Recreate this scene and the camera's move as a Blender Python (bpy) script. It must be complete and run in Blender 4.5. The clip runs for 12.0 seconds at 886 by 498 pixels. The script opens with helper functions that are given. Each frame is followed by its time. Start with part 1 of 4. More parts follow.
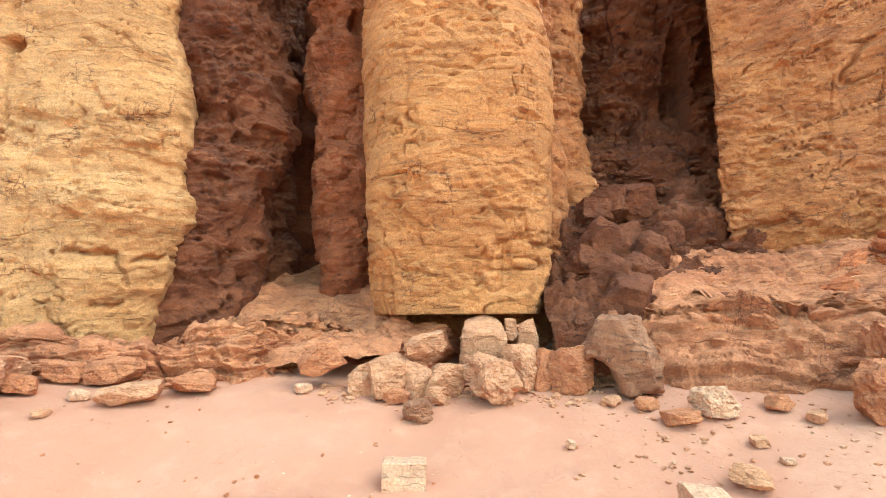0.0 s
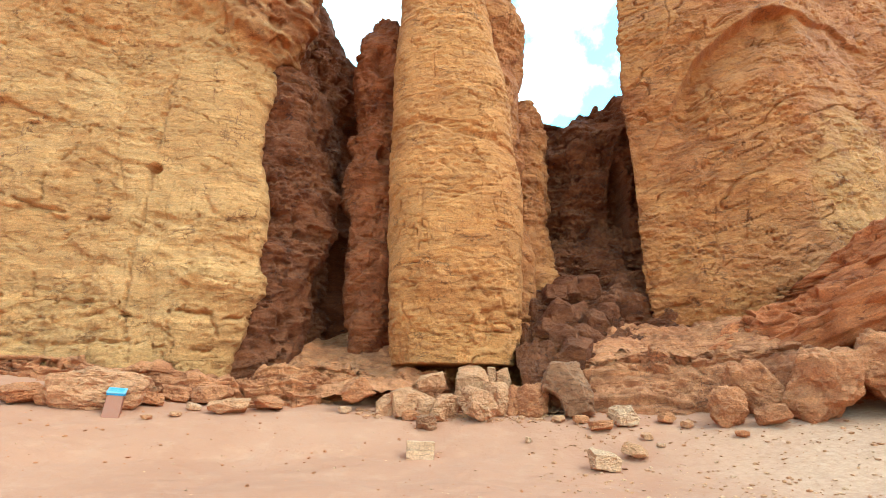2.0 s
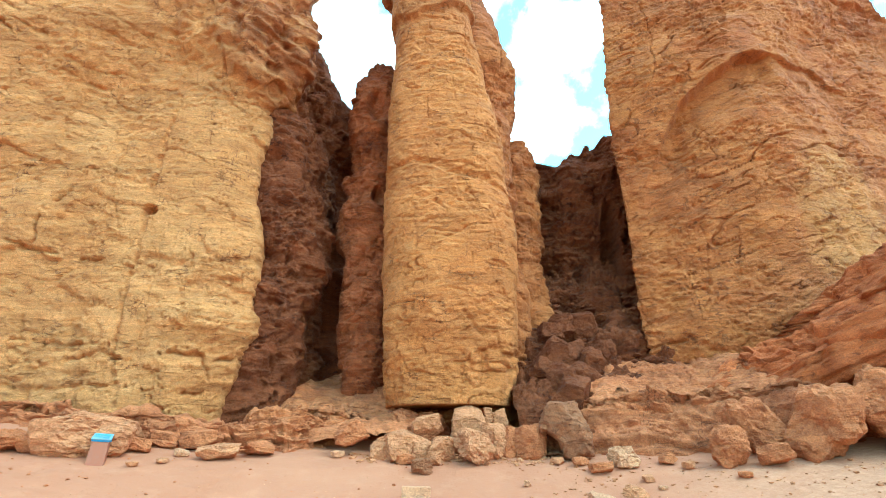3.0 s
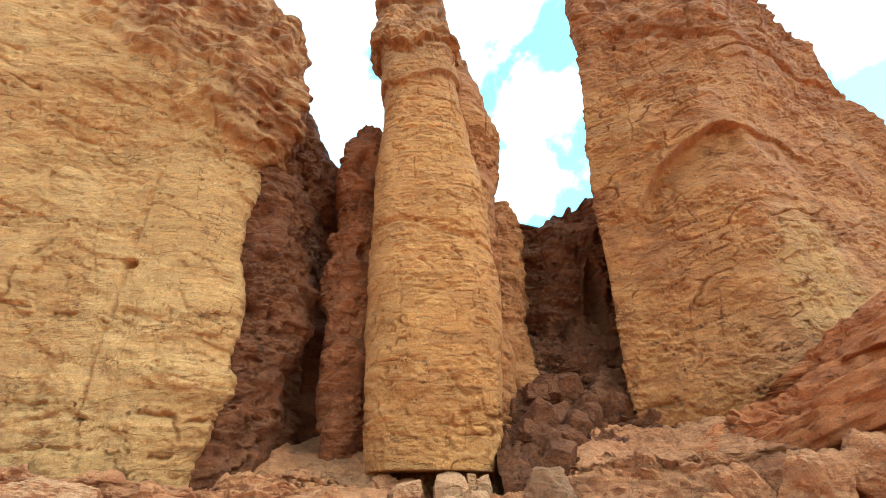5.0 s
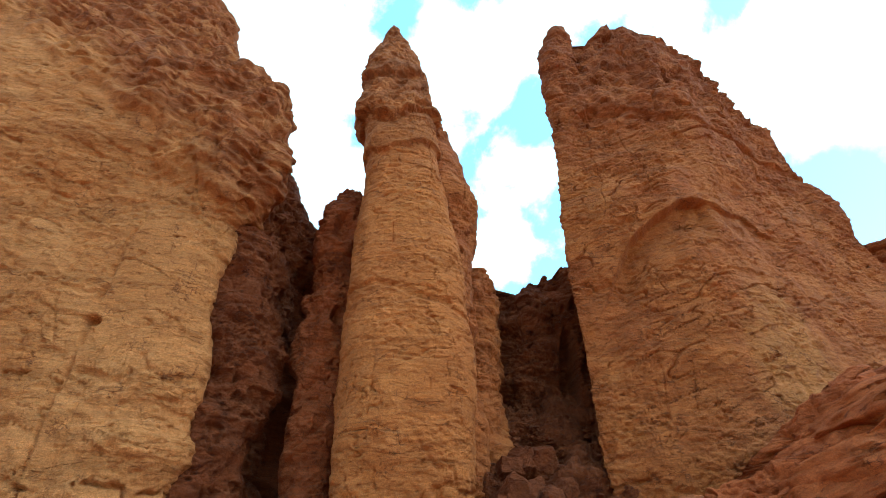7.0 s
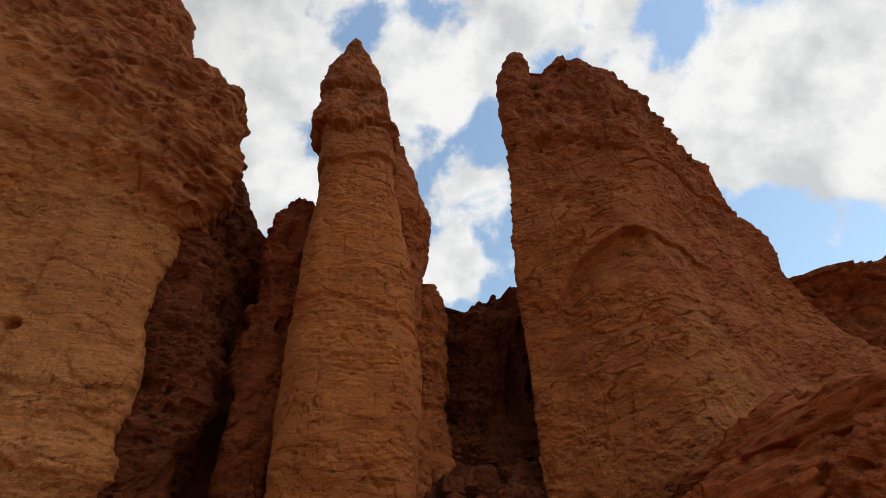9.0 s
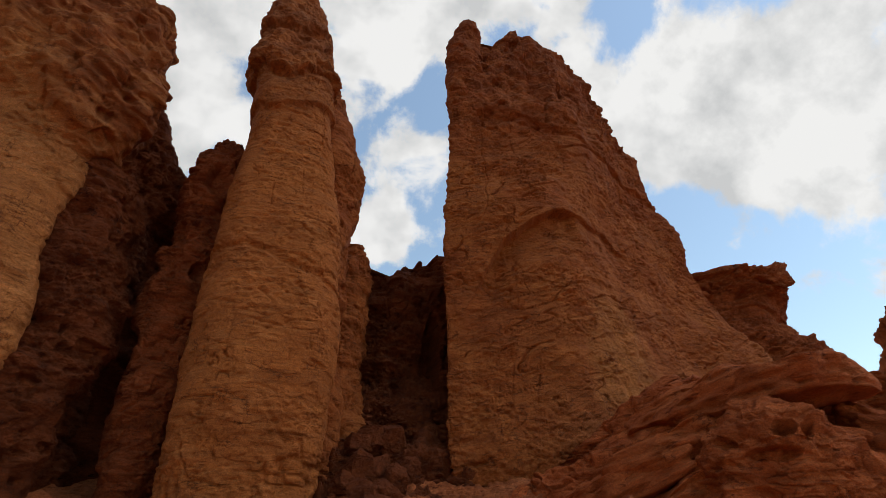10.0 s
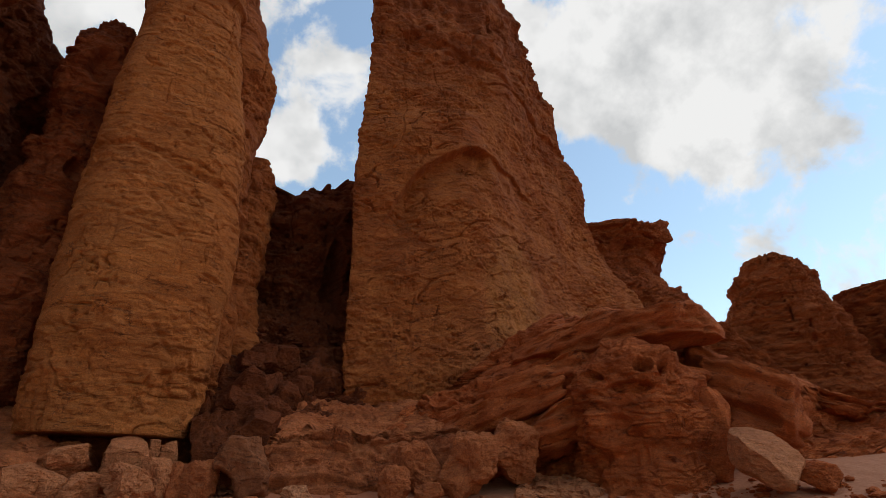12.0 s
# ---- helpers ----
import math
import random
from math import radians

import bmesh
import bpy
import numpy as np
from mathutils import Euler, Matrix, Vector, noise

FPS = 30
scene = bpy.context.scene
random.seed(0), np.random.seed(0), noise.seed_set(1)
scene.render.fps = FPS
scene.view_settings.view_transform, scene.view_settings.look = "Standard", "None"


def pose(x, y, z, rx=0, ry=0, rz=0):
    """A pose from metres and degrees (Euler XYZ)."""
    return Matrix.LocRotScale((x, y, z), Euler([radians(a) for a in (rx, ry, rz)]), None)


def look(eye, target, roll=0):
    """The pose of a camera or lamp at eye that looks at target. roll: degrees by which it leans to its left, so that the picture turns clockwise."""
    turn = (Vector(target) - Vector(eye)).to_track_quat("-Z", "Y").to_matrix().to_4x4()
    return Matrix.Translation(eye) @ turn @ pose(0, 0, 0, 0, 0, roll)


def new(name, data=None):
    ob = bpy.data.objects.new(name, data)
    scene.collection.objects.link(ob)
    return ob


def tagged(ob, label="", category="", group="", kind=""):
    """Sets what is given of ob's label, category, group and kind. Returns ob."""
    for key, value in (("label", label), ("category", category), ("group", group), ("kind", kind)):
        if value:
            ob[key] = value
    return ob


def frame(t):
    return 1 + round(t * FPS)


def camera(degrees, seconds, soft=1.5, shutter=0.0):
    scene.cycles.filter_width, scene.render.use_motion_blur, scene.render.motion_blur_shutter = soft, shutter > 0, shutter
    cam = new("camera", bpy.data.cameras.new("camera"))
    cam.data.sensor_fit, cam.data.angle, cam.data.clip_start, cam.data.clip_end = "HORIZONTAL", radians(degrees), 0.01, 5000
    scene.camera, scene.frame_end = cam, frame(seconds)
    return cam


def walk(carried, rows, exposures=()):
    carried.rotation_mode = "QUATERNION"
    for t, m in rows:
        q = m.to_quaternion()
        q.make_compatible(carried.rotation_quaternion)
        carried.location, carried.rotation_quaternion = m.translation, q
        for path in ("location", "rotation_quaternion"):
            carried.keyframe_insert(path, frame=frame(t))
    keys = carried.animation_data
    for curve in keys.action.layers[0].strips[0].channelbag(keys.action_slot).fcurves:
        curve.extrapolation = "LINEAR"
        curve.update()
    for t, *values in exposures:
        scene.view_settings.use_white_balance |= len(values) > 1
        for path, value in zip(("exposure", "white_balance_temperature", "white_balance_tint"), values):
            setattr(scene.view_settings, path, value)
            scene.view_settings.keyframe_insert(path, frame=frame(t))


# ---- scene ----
# the camera and its walk
cam = camera(81.4, 12.0, soft=0.7)
ROWS = [
    (0.0, 0.287, 5.300, 3.220, 96.05, 0.56, 1.15),
    (0.5, 0.189, 1.917, 2.425, 99.33, -0.05, 1.07),
    (1.0, 0.000, 0.000, 1.700, 102.33, 0.05, 0.69),
    (1.5, 0.000, 0.000, 1.700, 104.16, -0.23, 0.52),
    (2.0, 0.000, 0.000, 1.700, 106.46, -0.60, -0.12),
    (2.5, 0.000, 0.000, 1.700, 108.55, -0.44, -0.50),
    (3.0, 0.000, 0.000, 1.700, 110.73, 0.02, -0.55),
    (5.0, 0.000, 0.000, 1.700, 117.18, 0.04, -2.41),
    (5.5, 0.000, 0.000, 1.700, 118.94, 0.20, -2.80),
    (6.0, 0.000, 0.000, 1.700, 121.01, 0.31, -3.50),
    (6.5, 0.000, 0.000, 1.700, 123.09, 0.23, -4.57),
    (7.0, 0.000, 0.000, 1.700, 124.40, -0.11, -5.49),
    (9.0, 0.000, 0.000, 1.700, 126.12, 0.76, -11.44),
    (9.5, 0.000, 0.000, 1.700, 124.54, 0.40, -15.74),
    (10.0, 0.000, 0.000, 1.700, 122.22, -0.03, -21.36),
    (10.5, 0.000, 0.000, 1.700, 120.61, -0.16, -25.75),
    (11.0, 0.000, 0.000, 1.700, 119.13, -0.06, -29.07),
    (11.5, 0.000, 0.000, 1.700, 116.75, -0.03, -31.33),
    (12.0, 0.000, 0.000, 1.700, 114.47, -0.23, -32.94),
]
EXPOSURE = [(0.0, 2.34, 5250, -36), (0.5, 2.18, 5150, -42), (3.0, 2.05, 5150, -46), (5.5, 1.72, 5200, -46), (6.5, 1.27, 5700, -37), (7.2, 0.62, 6700, -17), (8.8, -0.52, 8800, 10), (9.5, -0.66, 9000, 10), (12.0, -0.66, 8900, 10)]
walk(cam, [(t, pose(x, y, z, rx, ry, rz)) for t, x, y, z, rx, ry, rz in ROWS], EXPOSURE)

# ---- world and sun: bright broken cloud, the veiled sun high on the right ----
SUN_EL, SUN_AZ = 54.0, 122.0     # degrees; azimuth clockwise from straight ahead
world = bpy.data.worlds.new("sky")
scene.world = world
world.use_nodes = True
wn, wl = world.node_tree.nodes, world.node_tree.links
wn.clear()


def wnode(kind, **values):
    n = wn.new(kind)
    for key, value in values.items():
        n.inputs[key].default_value = value
    return n


w_out = wn.new("ShaderNodeOutputWorld")
w_bg = wnode("ShaderNodeBackground", Strength=1.0)
w_sky = wn.new("ShaderNodeTexSky")
w_sky.sky_type, w_sky.sun_disc = "NISHITA", False
w_sky.sun_elevation, w_sky.sun_rotation = radians(SUN_EL), radians(SUN_AZ)
w_sky.air_density, w_sky.dust_density, w_sky.ozone_density = 1.3, 0.2, 4.0
w_scale = wn.new("ShaderNodeVectorMath")
w_scale.operation = "MULTIPLY"
w_scale.inputs[1].default_value = (0.34, 0.37, 0.385)
w_tc = wn.new("ShaderNodeTexCoord")
w_way = w_tc.outputs["Generated"]
wl.new(w_sky.outputs[0], w_scale.inputs[0])


def heading(azimuth, elevation):
    a, e = radians(azimuth), radians(elevation)
    return math.sin(a) * math.cos(e), math.cos(a) * math.cos(e), math.sin(e)


def wmath(op, a, b, c=0.0):
    m = wn.new("ShaderNodeMath")
    m.operation = op
    for i, v in enumerate((a, b, c)):
        if isinstance(v, (int, float)):
            m.inputs[i].default_value = v
        else:
            wl.new(v, m.inputs[i])
    return m.outputs[0]


def puff(azimuth, elevation, size):
    """1 at the heart of a cloud of that angular size, 0 outside."""
    dot = wn.new("ShaderNodeVectorMath")
    dot.operation = "DOT_PRODUCT"
    dot.inputs[1].default_value = heading(azimuth, elevation)
    wl.new(w_way, dot.inputs[0])
    r = wnode("ShaderNodeMapRange")
    r.interpolation_type = "SMOOTHSTEP"
    r.inputs["From Min"].default_value = math.cos(radians(1.35 * size))
    r.inputs["From Max"].default_value = math.cos(radians(0.25 * size))
    wl.new(dot.outputs["Value"], r.inputs["Value"])
    return r.outputs["Result"]


# azimuth, elevation, size in degrees, thickness of each cloud; then the blue gaps
CLOUDS = [(58, 42, 9, 1.0), (47.5, 47, 5.5, 0.9), (64, 38.5, 7, 0.8), (51, 39.5, 5, 0.6), (64, 33, 4, 0.6), (58, 35, 4, 0.6), (76, 40, 8, 0.5), (75, 33.5, 4.5, 0.45), (70, 33.5, 4, 0.5),
          (17.3, 42, 5, 1.0), (13, 34, 3.6, 1.0), (10, 51.5, 4.5, 0.5), (19, 53.5, 5, 0.6), (39, 55, 6, 0.9), (56.5, 28.3, 2.2, 0.6), (74.8, 27.6, 3, 0.6), (68.3, 27.8, 1.6, 0.5),
          (-14, 41.5, 5, 0.7), (-23, 53, 7, 0.9), (6, 54.5, 5, 0.7), (-14, 51, 6, 0.45), (22, 60, 7, 0.6), (73, 17.5, 3, 0.35)]
GAPS = [(48.8, 51.8, 3.2), (21.5, 48, 3.6), (70, 21, 9), (58, 22, 7), (43, 51, 2.5), (7.5, 37, 2), (-3, 58, 3), (52.5, 32.5, 3.5)]
w_noise = wnode("ShaderNodeTexNoise", Scale=6.5, Detail=9.0, Roughness=0.60, Distortion=0.2)
w_broad = wnode("ShaderNodeTexNoise", Scale=2.1, Detail=4.0, Roughness=0.5)
w_shade = wnode("ShaderNodeTexNoise", Scale=7.5, Detail=6.0, Roughness=0.55)
for n in (w_noise, w_broad, w_shade):
    wl.new(w_way, n.inputs["Vector"])
thick = wmath("MULTIPLY_ADD", w_noise.outputs["Fac"], 1.8, -0.95)
# beyond the framed part of the sky the broken cloud goes on
beyond = wmath("SUBTRACT", 1.0, puff(36, 36, 48))
thick = wmath("MULTIPLY_ADD", wmath("ADD", w_broad.outputs["Fac"], -0.40), beyond, thick)
for az, el, size, weight in CLOUDS:
    thick = wmath("MULTIPLY_ADD", puff(az, el, size), 0.36 * weight, thick)
for az, el, size in GAPS:
    thick = wmath("MULTIPLY_ADD", puff(az, el, size), -0.18, thick)
w_cover = wnode("ShaderNodeMapRange")
w_cover.interpolation_type = "SMOOTHSTEP"
w_cover.inputs["From Min"].default_value, w_cover.inputs["From Max"].default_value = -0.08, 0.18
wl.new(thick, w_cover.inputs["Value"])
w_tone = wnode("ShaderNodeMapRange")
w_tone.inputs["From Min"].default_value, w_tone.inputs["From Max"].default_value = 0.36, 0.56
wl.new(w_shade.outputs["Fac"], w_tone.inputs["Value"])
w_cloud = wn.new("ShaderNodeMix")
w_cloud.data_type = "RGBA"
w_cloud.inputs["A"].default_value = (0.80, 0.96, 1.25, 1)
w_cloud.inputs["B"].default_value = (1.18, 1.39, 1.78, 1)
w_mix = wn.new("ShaderNodeMix")
w_mix.data_type = "RGBA"
wl.new(w_tone.outputs["Result"], w_cloud.inputs["Factor"])
wl.new(w_cover.outputs["Result"], w_mix.inputs["Factor"])
wl.new(w_scale.outputs[0], w_mix.inputs["A"])
w_front = wn.new("ShaderNodeVectorMath")      # clouds brightest ahead to the right; those behind dimmed to cut light on rock
w_front.operation = "DOT_PRODUCT"
w_front.inputs[1].default_value = (math.sin(radians(45)), math.cos(radians(45)), 0.25)
w_glow = wnode("ShaderNodeMapRange")
for slot, value in (("From Min", -0.4), ("From Max", 0.6), ("To Min", 0.30), ("To Max", 1.0)):
    w_glow.inputs[slot].default_value = value
w_lit = wn.new("ShaderNodeVectorMath")
w_lit.operation = "SCALE"
wl.new(w_way, w_front.inputs[0])
wl.new(w_front.outputs["Value"], w_glow.inputs["Value"])
wl.new(w_cloud.outputs["Result"], w_lit.inputs[0])
wl.new(w_glow.outputs[0], w_lit.inputs["Scale"])
wl.new(w_lit.outputs[0], w_mix.inputs["B"])
wl.new(w_mix.outputs["Result"], w_bg.inputs["Color"])
wl.new(w_bg.outputs[0], w_out.inputs[0])

sun_data = bpy.data.lights.new("sun", "SUN")
sun_data.energy, sun_data.angle, sun_data.color = 0.6, radians(35), (1.0, 0.95, 0.87)
sun = new("sun", sun_data)
sun_dir = Vector((math.sin(radians(SUN_AZ)) * math.cos(radians(SUN_EL)), math.cos(radians(SUN_AZ)) * math.cos(radians(SUN_EL)), math.sin(radians(SUN_EL))))
sun.matrix_world = look(sun_dir * 60, (0, 0, 0))


# ---- materials ----
class Nodes:
    """A small helper round one material's node tree."""

    def __init__(self, name):
        self.mat = bpy.data.materials.new(name)
        self.mat.use_nodes = True
        self.t = self.mat.node_tree
        self.bsdf = self.t.nodes["Principled BSDF"]
        self.coord = self.t.nodes.new("ShaderNodeTexCoord").outputs["Object"]

    def link(self, a, b):
        self.t.links.new(a, b)

    def noise(self, scale, stretch=(1, 1, 1), detail=4.0, rough=0.55, distort=0.0, tilt=(0, 0, 0)):
        m = self.t.nodes.new("ShaderNodeMapping")
        m.inputs["Scale"].default_value = stretch
        m.inputs["Rotation"].default_value = [radians(a) for a in tilt]
        n = self.t.nodes.new("ShaderNodeTexNoise")
        n.inputs["Scale"].default_value, n.inputs["Detail"].default_value = scale, detail
        n.inputs["Roughness"].default_value, n.inputs["Distortion"].default_value = rough, distort
        self.link(self.coord, m.inputs[0])
        self.link(m.outputs[0], n.inputs["Vector"])
        return n.outputs["Fac"]

    def ramp(self, fac, lo, hi, a=0.0, b=1.0):
        r = self.t.nodes.new("ShaderNodeMapRange")
        r.inputs["From Min"].default_value, r.inputs["From Max"].default_value = lo, hi
        r.inputs["To Min"].default_value, r.inputs["To Max"].default_value = a, b
        self.link(fac, r.inputs["Value"])
        return r.outputs["Result"]

    def mix(self, fac, a, b, blend="MIX"):
        m = self.t.nodes.new("ShaderNodeMix")
        m.data_type, m.blend_type = "RGBA", blend
        for value, slot in ((fac, "Factor"), (a, "A"), (b, "B")):
            if isinstance(value, (int, float)):
                m.inputs[slot].default_value = value
            elif isinstance(value, tuple):
                m.inputs[slot].default_value = (*value, 1)
            else:
                self.link(value, m.inputs[slot])
        return m.outputs["Result"]

    def calc(self, op, a, b):
        m = self.t.nodes.new("ShaderNodeMath")
        m.operation, m.use_clamp = op, False
        for i, v in enumerate((a, b)):
            if isinstance(v, (int, float)):
                m.inputs[i].default_value = v
            else:
                self.link(v, m.inputs[i])
        return m.outputs[0]

    def axis(self, which):
        s = self.t.nodes.new("ShaderNodeSeparateXYZ")
        self.link(self.coord, s.inputs[0])
        return s.outputs[which]

    def bump(self, height, distance, strength=1.0, normal=None):
        b = self.t.nodes.new("ShaderNodeBump")
        b.inputs["Distance"].default_value, b.inputs["Strength"].default_value = distance, strength
        self.link(height, b.inputs["Height"])
        if normal is not None:
            self.link(normal, b.inputs["Normal"])
        return b.outputs[0]

    def done(self, colour, rough, normal=None, spec=0.25):
        self.link(colour, self.bsdf.inputs["Base Color"])
        self.bsdf.inputs["Roughness"].default_value = rough
        self.bsdf.inputs["Specular IOR Level"].default_value = spec
        if normal is not None:
            self.link(normal, self.bsdf.inputs["Normal"])
        return self.mat


def sandstone(name, pale, warm, red, cap=None, streak=0.3, dip=0.0, band=0.5, relief=0.03, upright=1.0, slant=0.0, patch=None, mottle=1.0, pits=0.6):
    """Weathered desert sandstone: broad tone patches, thin beds, dark run-off streaks, grain. cap: heights between which it turns to the red bed."""
    n = Nodes(name)
    broad = n.ramp(n.noise(0.22, detail=3.0, distort=0.6), 0.35, 0.68)
    col = n.mix(broad, pale, warm)
    beds = n.ramp(n.noise(1.0, (0.16, 0.16, 1.5), 5.0, 0.6, 0.3, (0, dip, 0)), 0.45, 0.72)
    col = n.mix(n.calc("MULTIPLY", beds, band * mottle), col, red)
    thin = n.ramp(n.noise(1.0, (0.9, 0.9, 4.5), 5.0, 0.65, 0.6, (0, dip, 0)), 0.3, 0.7)
    col = n.mix(n.calc("MULTIPLY", thin, 0.16 * mottle), col, tuple(0.72 * v for v in warm))
    if cap:
        wob = n.calc("MULTIPLY", n.calc("SUBTRACT", n.noise(0.35, (1, 1, 0.5), 4.0), 0.5), 7.0)
        level = n.calc("ADD", n.axis("Z"), n.calc("MULTIPLY", n.calc("ADD", n.axis("X"), 8.0), slant))
        high = n.ramp(n.calc("ADD", level, wob), cap[0], cap[1])
        n_cap = n.mix(n.ramp(n.noise(1.4, detail=6.0), 0.35, 0.65), red, tuple(0.7 * v for v in red))
        col = n.mix(high, col, n_cap)
    if patch:
        # a bed of clean yellow rock laid bare by a fall
        x, z, wide, tall = patch
        u = n.calc("DIVIDE", n.calc("SUBTRACT", n.axis("X"), x), wide)
        v = n.calc("DIVIDE", n.calc("SUBTRACT", n.axis("Z"), z), tall)
        far = n.calc("ADD", n.calc("ADD", n.calc("MULTIPLY", u, u), n.calc("MULTIPLY", v, v)), n.calc("MULTIPLY", n.calc("SUBTRACT", n.noise(0.9, detail=6.0), 0.5), 2.2))
        col = n.mix(n.ramp(far, 0.6, 1.6, 0.5, 0.0), col, (0.52, 0.195, 0.060))
    runs = n.ramp(n.noise(1.0, (1.3, 1.3, 0.07), 5.0, 0.62, 0.4), 0.55, 0.75)
    col = n.mix(n.calc("MULTIPLY", runs, streak * mottle), col, tuple(0.55 * v for v in red))
    # crusts with crisp borders, paler and browner than the fresh rock
    skin = n.noise(0.75, (1, 1, 1.5), 7.0, 0.6, 0.8, (0, dip, 0))
    col = n.mix(n.ramp(skin, 0.53, 0.56, 0.0, 0.30), col, tuple(min(0.85, 1.18 * v + 0.012) for v in pale))
    col = n.mix(n.ramp(skin, 0.45, 0.41, 0.0, 0.34 * mottle), col, tuple(0.8 * v for v in red))
    # fine bedding: thin darker and paler lines along the dip
    lines = n.ramp(n.noise(1.0, (0.7, 0.7, 11.0), 6.0, 0.7, 0.5, (0, dip, 0)), 0.35, 0.65, 0.90, 1.09)
    coarse = n.ramp(n.noise(1.0, (0.25, 0.25, 3.2), 5.0, 0.6, 0.6, (0, dip, 0)), 0.35, 0.65, 0.88, 1.10)
    grain = n.ramp(n.noise(24.0, detail=4.0, rough=0.75), 0.3, 0.7, 0.70, 1.28)
    speckle = n.ramp(n.noise(1.0, (7.0, 7.0, 11.0), 6.0, 0.8, 0.2, (0, dip, 0)), 0.3, 0.7, 0.78, 1.20)
    grain = n.calc("MULTIPLY", n.calc("MULTIPLY", grain, speckle), n.calc("MULTIPLY", lines, coarse))
    gr = n.t.nodes.new("ShaderNodeCombineColor")
    for k in range(3):
        n.link(grain, gr.inputs[k])
    col = n.mix(1.0, col, gr.outputs[0], "MULTIPLY")
    # thin flakes with ragged edges, some of the edges open as dark cracks
    nb = None
    for stretch, thick, open_at in (((0.45, 0.45, 1.5), 0.035, 0.56), ((1.5, 1.5, 5.0), 0.016, 0.55), ((1.25 * upright, 1.25 * upright, 0.36), 0.014, 0.57)):
        flake = n.noise(1.0, stretch, 5.0, 0.55, 0.3, (0, dip, 0))
        nb = n.bump(n.ramp(flake, 0.485, 0.515), thick, 1.0, nb)
        edge = n.ramp(n.calc("ABSOLUTE", n.calc("SUBTRACT", flake, 0.5), 0), 0.003, 0.010, 1.0, 0.0)
        keep = n.ramp(n.noise(0.8, (1, 1, 1.3), 4.0), open_at, open_at + 0.05)
        col = n.mix(n.calc("MULTIPLY", n.calc("MULTIPLY", edge, keep), 0.6), col, tuple(0.4 * v for v in red))
    # short pits and chips along the beds
    chip = n.noise(1.0, (2.3, 2.3, 6.5), 3.0, 0.55, 0.3, (0, dip, 0))
    area = n.ramp(n.noise(0.33, detail=3.0), 0.40, 0.58)
    chips = n.calc("MULTIPLY", n.ramp(chip, 0.635, 0.665), area)
    col = n.mix(n.calc("MULTIPLY", chips, pits), col, tuple(0.6 * v for v in red))
    nb = n.bump(n.calc("SUBTRACT", 1.0, chips), 0.06, pits, nb)
    nb = n.bump(n.noise(1.0, (2.6, 2.6, 4.6), 8.0, 0.70, 0.5, (0, dip, 0)), relief * 1.7, 1.0, nb)
    nb = n.bump(n.noise(9.0, detail=6.0, rough=0.75), relief * 1.9, 1.0, nb)
    return n.done(col, 0.92, nb)


RED = (0.330, 0.095, 0.031)
m_left = sandstone("sandstone_yellow", (0.525, 0.192, 0.063), (0.453, 0.151, 0.045), (0.332, 0.088, 0.027), (15, 18), 0.2, 16.0, 0.35, slant=0.9, mottle=0.5, pits=0.45)
m_column = sandstone("sandstone_column", (0.495, 0.152, 0.041), (0.435, 0.120, 0.030), RED, (18, 25), 0.25, 4.0, 0.3, mottle=0.5, pits=0.45)
m_right = sandstone("sandstone_orange", (0.433, 0.123, 0.031), (0.336, 0.079, 0.020), (0.290, 0.068, 0.020), (20, 30), 0.35, -22.0, 0.45, patch=(16.8, 10.3, 2.3, 3.2), pits=0.8)
# brown rock, its base colour lowered further to stand for deep gully shade
m_inner_shaded = sandstone("sandstone_brown_shaded", (0.228, 0.051, 0.014), (0.181, 0.037, 0.009), (0.128, 0.024, 0.007), None, 0.4, 3.0, 0.5, 0.05, pits=0.9)
m_slim = sandstone("sandstone_red_brown", (0.352, 0.078, 0.022), (0.277, 0.056, 0.015), (0.185, 0.033, 0.010), None, 0.3, 3.0, 0.4, 0.04, pits=0.7)
m_ledge = sandstone("sandstone_red_beds", (0.548, 0.161, 0.059), (0.455, 0.118, 0.042), (0.338, 0.077, 0.027), None, 0.15, 2.0, 0.6, 0.035)
m_ramp = sandstone("sandstone_red_ramp", (0.554, 0.130, 0.037), (0.458, 0.095, 0.026), (0.354, 0.065, 0.018), None, 0.25, -18.0, 0.6, 0.04, pits=0.8)
m_block = sandstone("sandstone_block", (0.525, 0.187, 0.081), (0.445, 0.142, 0.059), (0.357, 0.096, 0.040), None, 0.1, 0.0, 0.35, 0.02, mottle=0.6, pits=0.3)
m_grey = sandstone("sandstone_grey", (0.311, 0.102, 0.043), (0.254, 0.075, 0.030), (0.193, 0.052, 0.020), None, 0.1, 0.0, 0.35, 0.02, mottle=0.6)
m_cream = sandstone("sandstone_cream", (0.588, 0.247, 0.126), (0.520, 0.198, 0.093), (0.412, 0.132, 0.061), None, 0.05, 0.0, 0.3, 0.015, mottle=0.4, pits=0.2)
m_far = sandstone("sandstone_far", (0.477, 0.111, 0.031), (0.406, 0.085, 0.021), (0.298, 0.055, 0.014), None, 0.3, 0.0, 0.7, 0.1)


